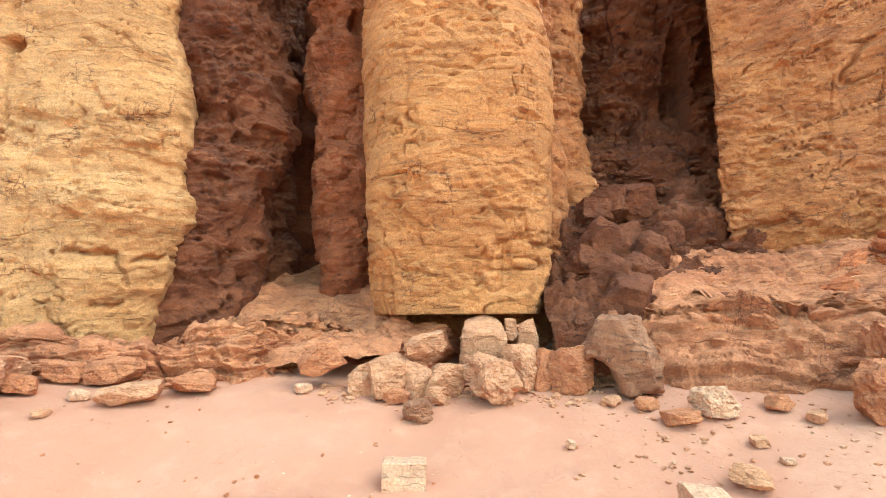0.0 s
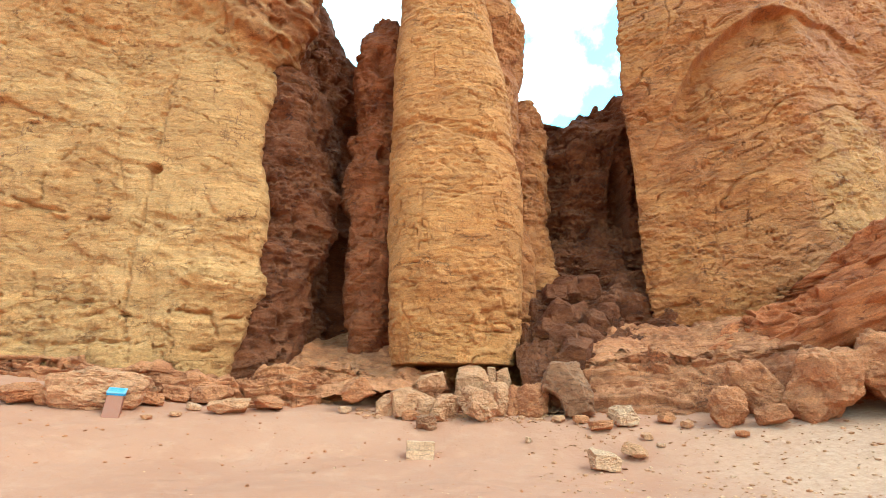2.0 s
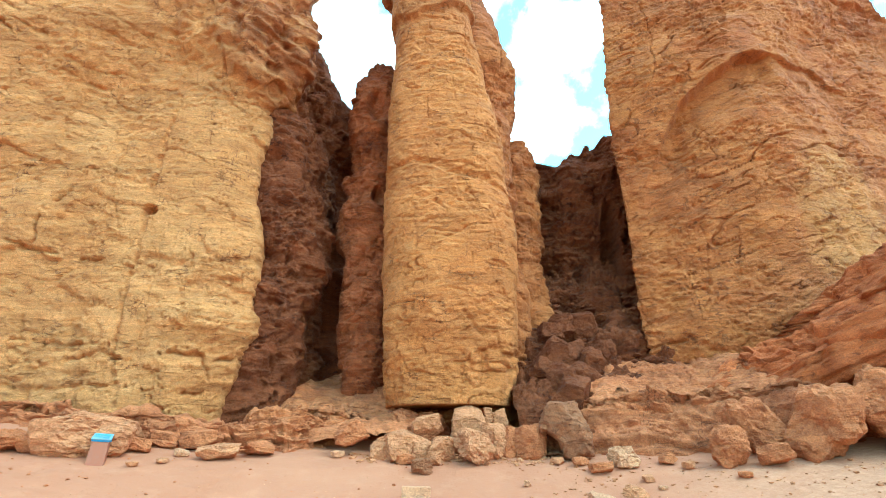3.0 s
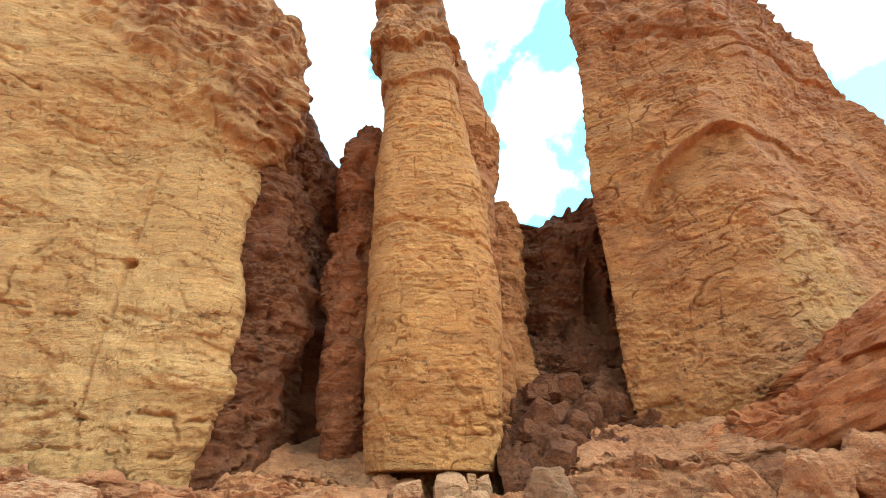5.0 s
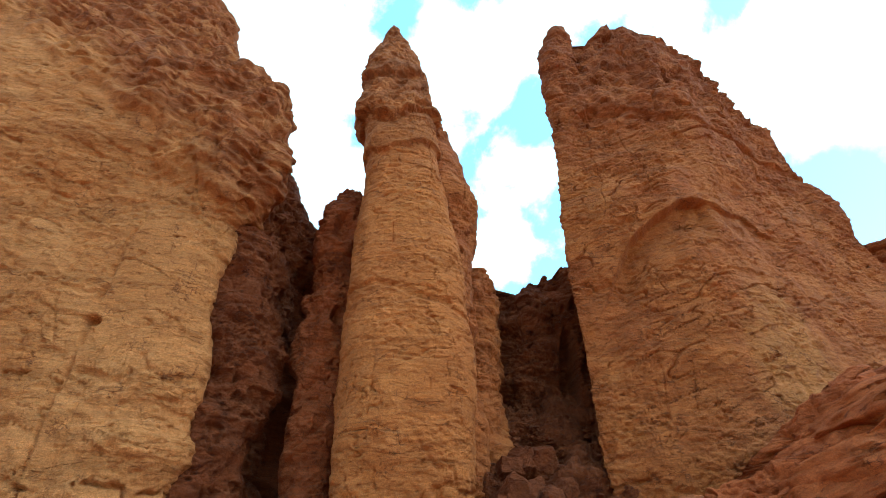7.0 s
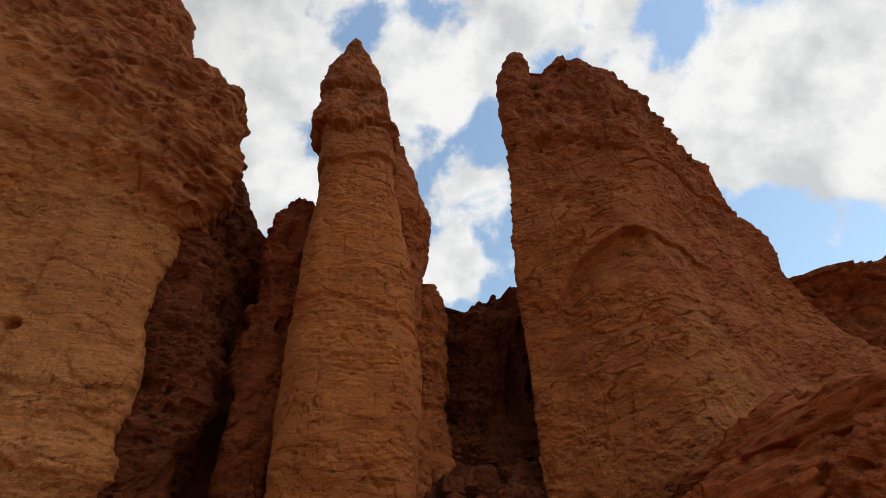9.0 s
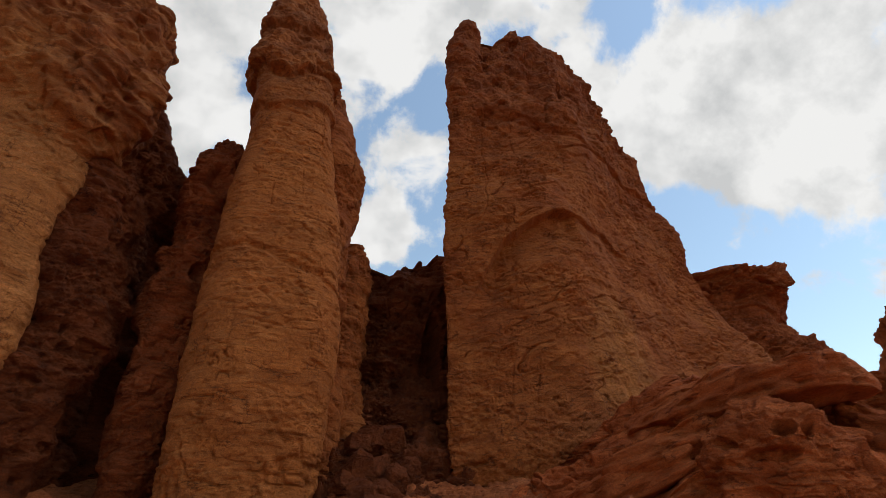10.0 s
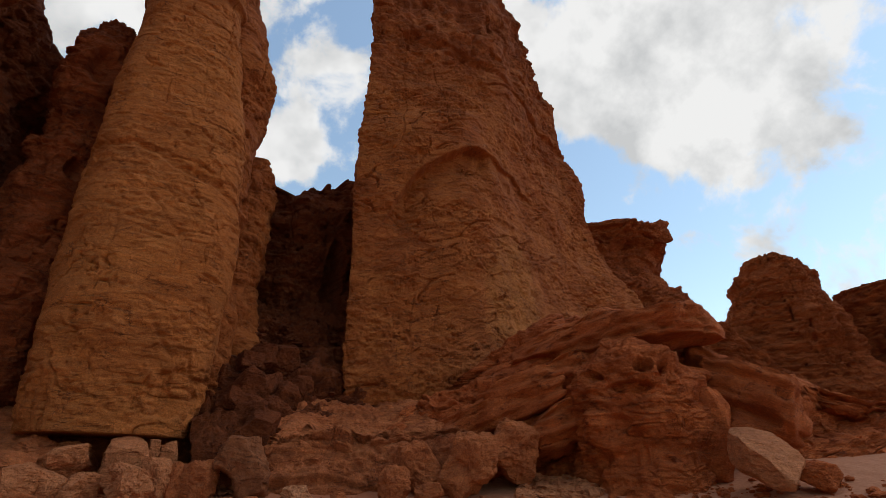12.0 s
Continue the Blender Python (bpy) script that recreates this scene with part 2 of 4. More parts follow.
def sand_material():
    n = Nodes("pink_sand")
    col = n.mix(n.ramp(n.noise(0.3, detail=5.0, distort=0.5), 0.3, 0.7), (0.441, 0.150, 0.077), (0.388, 0.122, 0.059))
    col = n.mix(n.ramp(n.noise(1.6, detail=7.0, rough=0.65), 0.52, 0.78, 0.0, 0.5), col, (0.525, 0.203, 0.108))
    # pale gravel spreads over the foot of the slope on the right-hand side
    edge = n.calc("ADD", n.axis("X"), n.calc("MULTIPLY", n.axis("Y"), -0.55))
    edge = n.calc("ADD", edge, n.calc("MULTIPLY", n.calc("SUBTRACT", n.noise(0.5, detail=6.0), 0.5), 5.0))
    gravel = n.mix(n.ramp(n.noise(7.0, detail=7.0, rough=0.7), 0.35, 0.65), (0.546, 0.223, 0.123), (0.420, 0.153, 0.078))
    col = n.mix(n.ramp(edge, -2.0, 1.5), col, gravel)
    speck = n.ramp(n.noise(22.0, detail=5.0, rough=0.75), 0.58, 0.72, 0.0, 0.55)
    col = n.mix(speck, col, (0.347, 0.136, 0.075))
    nb = n.bump(n.noise(1.4, detail=5.0), 0.08)
    nb = n.bump(n.noise(14.0, detail=8.0, rough=0.7), 0.025, 1.0, nb)
    return n.done(col, 0.95, nb)


m_sand = sand_material()


def painted(name, colour, rough=0.6, wear=0.25):
    n = Nodes(name)
    col = n.mix(n.ramp(n.noise(9.0, detail=6.0, rough=0.7), 0.45, 0.75, 0.0, wear), colour, tuple(0.55 * v + 0.08 for v in colour))
    return n.done(col, rough, n.bump(n.noise(60.0, detail=3.0), 0.002), 0.4)


# ---- numeric noise and mesh building ----
def lattice(i, j, k, seed):
    h = (i * 374761393 + j * 668265263 + k * 1440662683 + seed * 974634777) & 0xFFFFFFFF
    h = ((h ^ (h >> 13)) * 1274126177) & 0xFFFFFFFF
    h = ((h ^ (h >> 15)) * 2246822519) & 0xFFFFFFFF
    return ((h ^ (h >> 16)) & 0xFFFF) / 65535.0


def vnoise(p, seed=0):
    b = np.floor(p)
    f = p - b
    b = b.astype(np.int64)
    f = f * f * f * (f * (f * 6 - 15) + 10)
    x, y, z = b.T
    u, v, w = f.T
    out = 0
    for a in (0, 1):
        for c in (0, 1):
            for d in (0, 1):
                out = out + lattice(x + a, y + c, z + d, seed) * (u if a else 1 - u) * (v if c else 1 - v) * (w if d else 1 - w)
    return out * 2 - 1


def fbm(p, octaves=4, seed=0, gain=0.5):
    total, amp = 0, 1.0
    for o in range(octaves):
        total = total + amp * vnoise(p * 2.03 ** o + 17.3 * o, seed + o)
        amp *= gain
    return total


def step01(x, a, b):
    t = np.clip((x - a) / (b - a), 0, 1)
    return t * t * (3 - 2 * t)


def weather(p, seed=0, lump=0.3, lump_size=4.0, bed=0.08, bed_size=0.6, crack=0.08, joint=0.05, squiggle=0.0, pit=0.0, rough=0.02, dip=(0.0, 0.0), blocks=0.0, block_size=1.0, plates=0.06, plate_size=1.0):
    """How far weathered rock stands out at each point: lumps, beds, short bedding cracks, upright joints, honeycomb pits, grain."""
    sheet = p[:, 2] + dip[0] * p[:, 0] + dip[1] * p[:, 1]
    warp = fbm(p * 0.35, 3, seed + 5)
    d = lump * fbm(p / lump_size, 4, seed)
    flat = np.stack([p[:, 0] * 0.12, p[:, 1] * 0.12, (sheet + 0.35 * warp) / bed_size], 1)
    b = vnoise(flat, seed + 11)
    d += bed * (step01(b, -0.25, 0.25) - 0.5) + bed * 0.5 * vnoise(flat * (1, 1, 3.1), seed + 12)
    if crack:
        lens = np.stack([p[:, 0] * 0.5, p[:, 1] * 0.5, sheet * 2.8 + 0.5 * warp], 1)
        r = 1 - np.abs(vnoise(lens, seed + 21))
        keep = step01(vnoise(p * (0.8, 0.8, 1.4), seed + 22), -0.1, 0.35)
        d -= crack * step01(r, 0.92, 1.0) * keep
        lens = np.stack([p[:, 0] * 1.3, p[:, 1] * 1.3, sheet * 6.5 + 0.9 * warp], 1)
        r = 1 - np.abs(vnoise(lens, seed + 23))
        keep = step01(vnoise(p * (1.5, 1.5, 2.2) + 40, seed + 24), 0.0, 0.4)
        d -= 0.5 * crack * step01(r, 0.90, 1.0) * keep
    if plates:
        q = np.stack([p[:, 0] * 0.5, p[:, 1] * 0.5, sheet], 1) / plate_size + 0.25 * warp[:, None]
        for f, share in ((0.8, 1.0), (1.9, 0.6), (4.3, 0.35)):
            n = fbm(q * f + 31 * f, 3, seed + 26, 0.55)
            rough_here = 0.25 + 0.75 * step01(fbm(p * 0.33 / plate_size + 7 * f, 2, seed + 27), -0.05, 0.4)
            d += plates * share * rough_here * (step01(n, -0.03, 0.03) - 0.5)
            d -= plates * share * rough_here * 0.35 * (1 - step01(np.abs(n), 0.0, 0.04))
    if joint:
        up = np.stack([p[:, 0] * 0.55 + 0.2 * warp, p[:, 1] * 0.55, p[:, 2] * 0.09], 1)
        r = 1 - np.abs(vnoise(up, seed + 31))
        keep = step01(vnoise(p * (0.6, 0.6, 0.35) + 9, seed + 32), 0.05, 0.35)
        d -= joint * step01(r, 0.955, 1.0) * keep
    if squiggle:
        bend = fbm(p * (1.1, 1.1, 1.6), 3, seed + 35)
        up = np.stack([p[:, 0] * 1.15 + 0.55 * bend, p[:, 1] * 1.15 + 0.55 * bend, p[:, 2] * 0.35], 1)
        r = 1 - np.abs(vnoise(up, seed + 36))
        keep = step01(vnoise(p * (1.0, 1.0, 0.8) + 3, seed + 37), 0.12, 0.4)
        d -= squiggle * step01(r, 0.955, 1.0) * keep
    if pit:
        h = vnoise(p * (2.1, 2.1, 3.0), seed + 41) + 0.4 * vnoise(p * 5.3, seed + 42)
        area = step01(fbm(p * 0.5, 2, seed + 43), -0.2, 0.3)
        d -= pit * step01(h, 0.24, 0.46) * area
    worn = step01(fbm(p * (0.5, 0.5, 0.8) + 60, 2, seed + 53), -0.25, 0.45)
    d += rough * (0.35 + 1.5 * worn) * fbm(p * (3.6, 3.6, 6.5), 3, seed + 51, 0.62)
    if blocks:
        across = np.hypot(p[:, 0], p[:, 1]) * 0.35 + np.arctan2(p[:, 0], p[:, 1]) * 19.0
        for k, (w, h, share) in enumerate(((1.0, 0.62, 1.0), (0.42, 0.27, 0.55))):
            row = np.floor((p[:, 2] + 0.10 * warp) / (h * block_size))
            col = np.floor((across + 0.25 * warp) / (w * block_size) + 0.37 * row)
            d += blocks * share * (lattice(row.astype(np.int64), col.astype(np.int64), np.zeros(len(p), np.int64) + k, seed + 61) - 0.5)
    return d


def groove(p, line, width, depth):
    """A seam cut into a face along a line of (x, z) points."""
    best = np.full(len(p), 9.0)
    wob = 0.05 * vnoise(p * 5.0, 96) + 0.08 * vnoise(p * 2.1, 97) + 0.16 * vnoise(p * 0.7, 98)
    for (x0, z0), (x1, z1) in zip(line, line[1:]):
        dx, dz = x1 - x0, z1 - z0
        t = np.clip(((p[:, 0] - x0) * dx + (p[:, 2] - z0) * dz) / (dx * dx + dz * dz), 0, 1)
        best = np.minimum(best, np.hypot(p[:, 0] - x0 - t * dx + wob, p[:, 2] - z0 - t * dz + wob))
    return -depth * (1 - step01(best, width * 0.3, width))


def mesh_object(name, verts, quads, tris, material, parent=None, smooth=True):
    me = bpy.data.meshes.new(name)
    quads, tris = np.asarray(quads, np.int64).reshape(-1, 4), np.asarray(tris, np.int64).reshape(-1, 3)
    me.vertices.add(len(verts))
    me.vertices.foreach_set("co", np.asarray(verts, np.float32).ravel())
    loops = np.r_[quads.ravel(), tris.ravel()]
    me.loops.add(len(loops))
    me.loops.foreach_set("vertex_index", loops.astype(np.int32))
    starts = np.r_[np.arange(len(quads)) * 4, len(quads) * 4 + np.arange(len(tris)) * 3]
    me.polygons.add(len(starts))
    me.polygons.foreach_set("loop_start", starts.astype(np.int32))
    me.update(calc_edges=True)
    me.validate()
    me.polygons.foreach_set("use_smooth", np.full(len(me.polygons), smooth))
    me.materials.append(material)
    ob = new(name, me)
    if parent is not None:
        ob.parent = parent
    return ob


def grid_normals(g, wrap):
    du = (np.roll(g, -1, 1) - np.roll(g, 1, 1)) if wrap else np.gradient(g, axis=1)
    dv = np.gradient(g, axis=0)
    n = np.cross(du, dv)
    return n / np.maximum(np.linalg.norm(n, axis=2, keepdims=True), 1e-9)


def grid_faces(nv, nu, wrap):
    i, j = np.meshgrid(np.arange(nv - 1), np.arange(nu if wrap else nu - 1), indexing="ij")
    k = (j + 1) % nu
    return np.stack([i * nu + j, i * nu + k, (i + 1) * nu + k, (i + 1) * nu + j], -1).reshape(-1, 4)


def loft(name, g, material, relief, parent=None, place=None, extra=None, close=True):
    """A rock from a stack of closed rings g (rows, points, 3), weathered along its normals and capped at both ends."""
    nv, nu, _ = g.shape
    n = grid_normals(g, True)
    flat = g.reshape(-1, 3)
    world_p = flat if place is None else np.array([place @ Vector(c) for c in flat]) if len(flat) < 3000 else flat @ np.array(place.to_3x3()).T + np.array(place.translation)
    d = weather(world_p, **relief)
    if extra is not None:
        d = d + extra(flat)
    v = flat + n.reshape(-1, 3) * d[:, None]
    top, bottom = v[-nu:].mean(0), v[:nu].mean(0)
    verts = np.vstack([v, top, bottom])
    a, b = np.arange(nu), (np.arange(nu) + 1) % nu
    cap = np.vstack([np.stack([(nv - 1) * nu + a, (nv - 1) * nu + b, np.full(nu, len(v))], 1), np.stack([b, a, np.full(nu, len(v) + 1)], 1)])
    if place is not None:
        verts = verts @ np.array(place.to_3x3()).T + np.array(place.translation)
    return mesh_object(name, verts, grid_faces(nv, nu, True), cap, material, parent)


def oval(z, left, right, depth, half, rows, around, zs=None, power=2.5, front=0.75):
    """Rings of a standing rock: left and right edge, middle depth and half depth as tables over the heights z."""
    zz = np.linspace(z[0], z[-1], rows)
    smooth = lambda t: np.convolve(np.pad(np.interp(zz, z, t), rows // 60, mode="edge"), np.ones(2 * (rows // 60) + 1) / (2 * (rows // 60) + 1), "valid")
    lo, hi = smooth(left), smooth(right)
    cy, ry = smooth(depth), smooth(half)
    nf = int(around * front)
    th = np.r_[np.linspace(math.pi, 2 * math.pi, nf, endpoint=False), np.linspace(2 * math.pi, 3 * math.pi, around - nf, endpoint=False)]
    c, s = np.cos(th), np.sin(th)
    c, s = np.sign(c) * np.abs(c) ** (2 / power), np.sign(s) * np.abs(s) ** (2 / power)
    x = (lo + hi)[:, None] / 2 + (hi - lo)[:, None] / 2 * c
    y = cy[:, None] + ry[:, None] * s
    return np.stack([x, y, np.repeat(zz[:, None], around, 1)], 2)


def many_sided(zz, corners, counts, soften):
    """Rings with corners that wander with height: corners[k] = (x over zz, y over zz); counts[k] points from corner k to the next."""
    parts = []
    for k, count in enumerate(counts):
        a, b = corners[k], corners[(k + 1) % len(corners)]
        s = np.linspace(0, 1, count, endpoint=False)
        parts.append(np.stack([a[0][:, None] + (b[0] - a[0])[:, None] * s, a[1][:, None] + (b[1] - a[1])[:, None] * s], 2))
    ring = np.concatenate(parts, 1)
    for _ in range(3):
        total = ring.copy()
        for o in range(1, soften + 1):
            total = total + np.roll(ring, o, 1) + np.roll(ring, -o, 1)
        ring = total / (2 * soften + 1)
    return np.concatenate([ring, np.repeat(zz[:, None, None], ring.shape[1], 1)], 2)


def ball(level):
    bm = bmesh.new()
    bmesh.ops.create_icosphere(bm, subdivisions=level, radius=1)
    v = np.array([c.co[:] for c in bm.verts])
    f = np.array([[x.index for x in p.verts] for p in bm.faces])
    bm.free()
    return v, f


BALLS = {k: ball(k) for k in (1, 2, 3, 4, 5)}


def rock_shape(size, seed, level=4, cuts=9, blocky=0.55, rough=0.05, pit=0.0, beds=0.0):
    """Points of a broken block: a ball cut by random planes, worn and roughened."""
    v, f = BALLS[level]
    rng = np.random.RandomState(seed)
    p = v.copy()
    flat_sides = np.vstack([np.eye(3), -np.eye(3)]) + rng.normal(0, 0.16, (6, 3))
    others = rng.normal(0, 1, (cuts, 3))
    sides = np.vstack([flat_sides, others])
    sides /= np.linalg.norm(sides, axis=1, keepdims=True)
    reach = np.r_[rng.uniform(blocky, blocky + 0.12, 6), rng.uniform(0.60, 0.88, cuts)]
    for n, r in zip(sides, reach):
        over = p @ n - r
        p -= np.maximum(over, 0)[:, None] * n * 0.96
    p *= np.array(size) / np.abs(p).max(0)
    scale = float(np.mean(size))
    d = rough * scale * (fbm(p / scale * 1.6 + seed, 3, seed) - 0.9 * np.abs(fbm(p / scale * 3.3 + seed, 3, seed + 2)) + 0.5 * fbm(p / scale * 8 + seed, 3, seed + 3))
    if beds:
        d += beds * scale * (step01(vnoise(np.stack([p[:, 0] * 0.3, p[:, 1] * 0.3, p[:, 2] / scale * 6], 1) + seed, seed), -0.2, 0.2) - 0.5)
    if pit:
        d -= pit * scale * step01(vnoise(p / scale * 2.6 + seed, seed + 9), 0.3, 0.6)
    n = p / np.maximum(np.linalg.norm(p, axis=1, keepdims=True), 1e-6)
    return p + n * d[:, None], f


def boulder(name, at, size, seed, material, turn=(0, 0, 0), label="", group="", sink=0.1, **shape):
    p, f = rock_shape(size, seed, **shape)
    r = np.array(Euler([radians(a) for a in turn]).to_matrix())
    p = p @ r.T
    p[:, 2] -= p[:, 2].min()
    base = np.array([at[0], at[1], at[2] - sink * size[2] * 2])
    ob = mesh_object(name, p, [], f, material, smooth=False)
    ob.location = base
    return tagged(ob, label, "rock", group)


def polar(bearing, reach):
    """x, y at a compass bearing (clockwise from straight ahead) and a reach from the viewing spot."""
    return reach * math.sin(radians(bearing)), reach * math.cos(radians(bearing))


# ---- ground ----
RISE_R = [0, 10, 12, 13.2, 14, 15, 16, 17, 18, 19, 20, 22, 30, 60, 200, 3000]
RISE_Z = [0, 0, 0.05, 0.18, 0.34, 0.70, 1.05, 1.30, 1.50, 1.72, 2.0, 2.4, 3.2, 5.0, 6.0, 6.0]


def ground_height(x, y):
    x, y = np.asarray(x, float), np.asarray(y, float)
    r = np.hypot(x, y)
    ahead = step01(y + 0.35 * np.abs(x), -3.0, 5.0)
    h = np.interp(r, RISE_R, RISE_Z) * ahead
    p = np.stack([x, y, np.zeros_like(x)], -1).reshape(-1, 3)
    near = np.clip(40 / np.maximum(r, 1), 0, 1)
    return h + near * (0.06 * fbm(p * 0.45, 3, 3) + 0.018 * fbm(p * 2.3, 3, 4)).reshape(x.shape)


def ground_at(bearing, reach, lift=0.0):
    x, y = polar(bearing, reach)
    return x, y, float(ground_height(np.array([x]), np.array([y]))[0]) + lift


def build_ground():
    radii = np.r_[0.0, np.linspace(0.6, 9, 60), np.linspace(9.1, 24, 170), np.geomspace(25, 3000, 50)]
    ang = np.r_[np.linspace(-80, 80, 420), np.linspace(84, 276, 49)]
    a, r = np.meshgrid(np.radians(ang), radii, indexing="xy")
    x, y = r * np.sin(a), r * np.cos(a)
    g = np.stack([x, y, ground_height(x, y)], 2)
    f = grid_faces(len(radii), len(ang), True)[:, ::-1]
    return tagged(mesh_object("ground", g.reshape(-1, 3), f, [], m_sand), "pink sandy ground with pale gravel at the foot of the cliffs", "ground", kind="structure")


ground = build_ground()

# ---- the middle pillar ----
COL_Z = [2.95, 3.3, 4.9, 6.2, 8.6, 12.6, 15.9, 18.3, 19.5, 21.9, 23.2, 24.2, 26.5, 27.2, 29, 31.5, 32.8, 33.4]
COL_L = [-1.75, -1.95, -2.08, -2.15, -2.22, -2.15, -2.2, -2.05, -2.03, -2.2, -2.5, -2.9, -2.85, -2.5, -2.75, -2.2, -1.75, -1.5]
COL_R = [2.5, 2.65, 2.9, 3.15, 3.28, 2.8, 2.45, 1.95, 1.65, 1.35, 1.25, 1.15, 1.0, 0.75, 0.35, -0.55, -1.1, -1.35]


def middle_pillar():
    depth = np.interp(COL_Z, [3, 12, 24, 34], [20, 20, 20.1, 20.3])
    half = np.interp(COL_Z, [3, 5, 9, 20, 24, 28, 33.4], [2.05, 2.3, 2.35, 1.9, 1.9, 1.5, 0.25])
    g = oval(COL_Z, COL_L, COL_R, depth, half, 640, 420, power=2.7)

    def broken(p):
        # the band of broken rock two thirds up, and a shallow spall at the right foot
        band = np.abs(p[:, 2] - 12.15 + 0.32 * np.maximum(p[:, 0] + 0.3, 0) + 0.25 * fbm(p * 0.7, 2, 77))
        d = -0.15 * (1 - step01(band, 0.03, 0.22))
        foot = step01(p[:, 0], 1.2, 1.5) * step01(5.0 - p[:, 2], 0, 0.25)
        d -= 0.15 * foot * step01(vnoise(p * (2.0, 2.0, 1.6), 71), -0.15, 0.1)
        front = step01(20.5 - p[:, 1], 0, 0.5)
        for line in ([(0.96, 13.6), (1.02, 12.2)], [(0.2, 11.2), (0.38, 10.3), (0.3, 9.6)], [(1.3, 11.0), (1.5, 10.2)], [(1.9, 10.2), (2.15, 9.7)], [(1.2, 8.6), (1.25, 7.9)],
                     [(-1.3, 9.9), (-0.4, 9.7)], [(-1.2, 8.3), (-0.2, 8.1), (0.3, 8.25)], [(0.3, 7.0), (1.0, 6.8)], [(1.5, 5.1), (1.58, 4.2), (1.5, 3.3)], [(0.9, 4.6), (0.82, 3.6)], [(1.0, 5.2), (2.2, 5.3)],
                     [(-0.5, 15.5), (-0.42, 14.0)], [(0.6, 16.4), (0.7, 15.0)], [(-1.2, 17.0), (0.2, 16.8)], [(-0.9, 6.6), (0.1, 6.4)]):
            d = d + front * groove(p, line, 0.05, 0.055)
        d += front * groove(p, [(-1.5, 5.0), (-1.1, 4.2), (-0.3, 3.72), (0.3, 3.45)], 0.07, 0.10)
        # ledges ringing the neck and the head
        for low, rise, out in ((20.0, 0.40, 0.16), (22.5, 0.45, 0.30), (26.0, 0.5, 0.26)):
            s = p[:, 2] - low - rise * np.abs(p[:, 0] + 0.9) + 0.22 * fbm(p * 0.9, 3, 75)
            d += out * step01(s, -0.06, 0.14) * (1 - step01(s, 0.35, 2.2)) - 0.5 * out * (1 - step01(np.abs(s + 0.22), 0.06, 0.4))
        crust = step01(p[:, 2], 21.0, 23.0)
        d += crust * (0.22 * fbm(p * 1.1, 3, 72) - 0.12 * np.abs(fbm(p * 1.6, 2, 74)) - 0.12 * step01(vnoise(p * (2.6, 2.6, 3.4), 73), 0.38, 0.52))
        return d

    ob = loft("rock_pillar", g, m_column, dict(seed=1, lump=0.16, lump_size=3.5, bed=0.015, plates=0.055, bed_size=0.75, crack=0.12, joint=0.10, squiggle=0.11, rough=0.026, dip=(0.05, 0)), extra=broken)
    tagged(ob, "tall tapering yellow sandstone pillar with a red pointed top", "rock pillar")
    z = [1.0, 3, 5, 8.4, 12.5, 16.6, 18.2, 19.2, 20.9, 23.7, 26, 28.5]
    right = [3.5, 3.5, 3.6, 3.7, 3.5, 3.64, 3.8, 3.9, 3.15, 2.38, 1.55, 0.5]
    left = [-1.4, -1.6, -1.8, -1.9, -1.8, -1.8, -1.7, -1.6, -1.5, -1.5, -1.6, -1.2]
    g = oval(z, left, right, [21.8] * 12, np.interp(z, [1, 20, 28.5], [1.9, 1.9, 0.7]), 420, 260, power=2.8)
    loft("rear_buttress", g, m_right, dict(seed=2, lump=0.3, lump_size=2.5, plates=0.12, bed=0.04, crack=0.1, joint=0.12, pit=0.14, rough=0.04), parent=ob)
    return ob


middle_pillar()

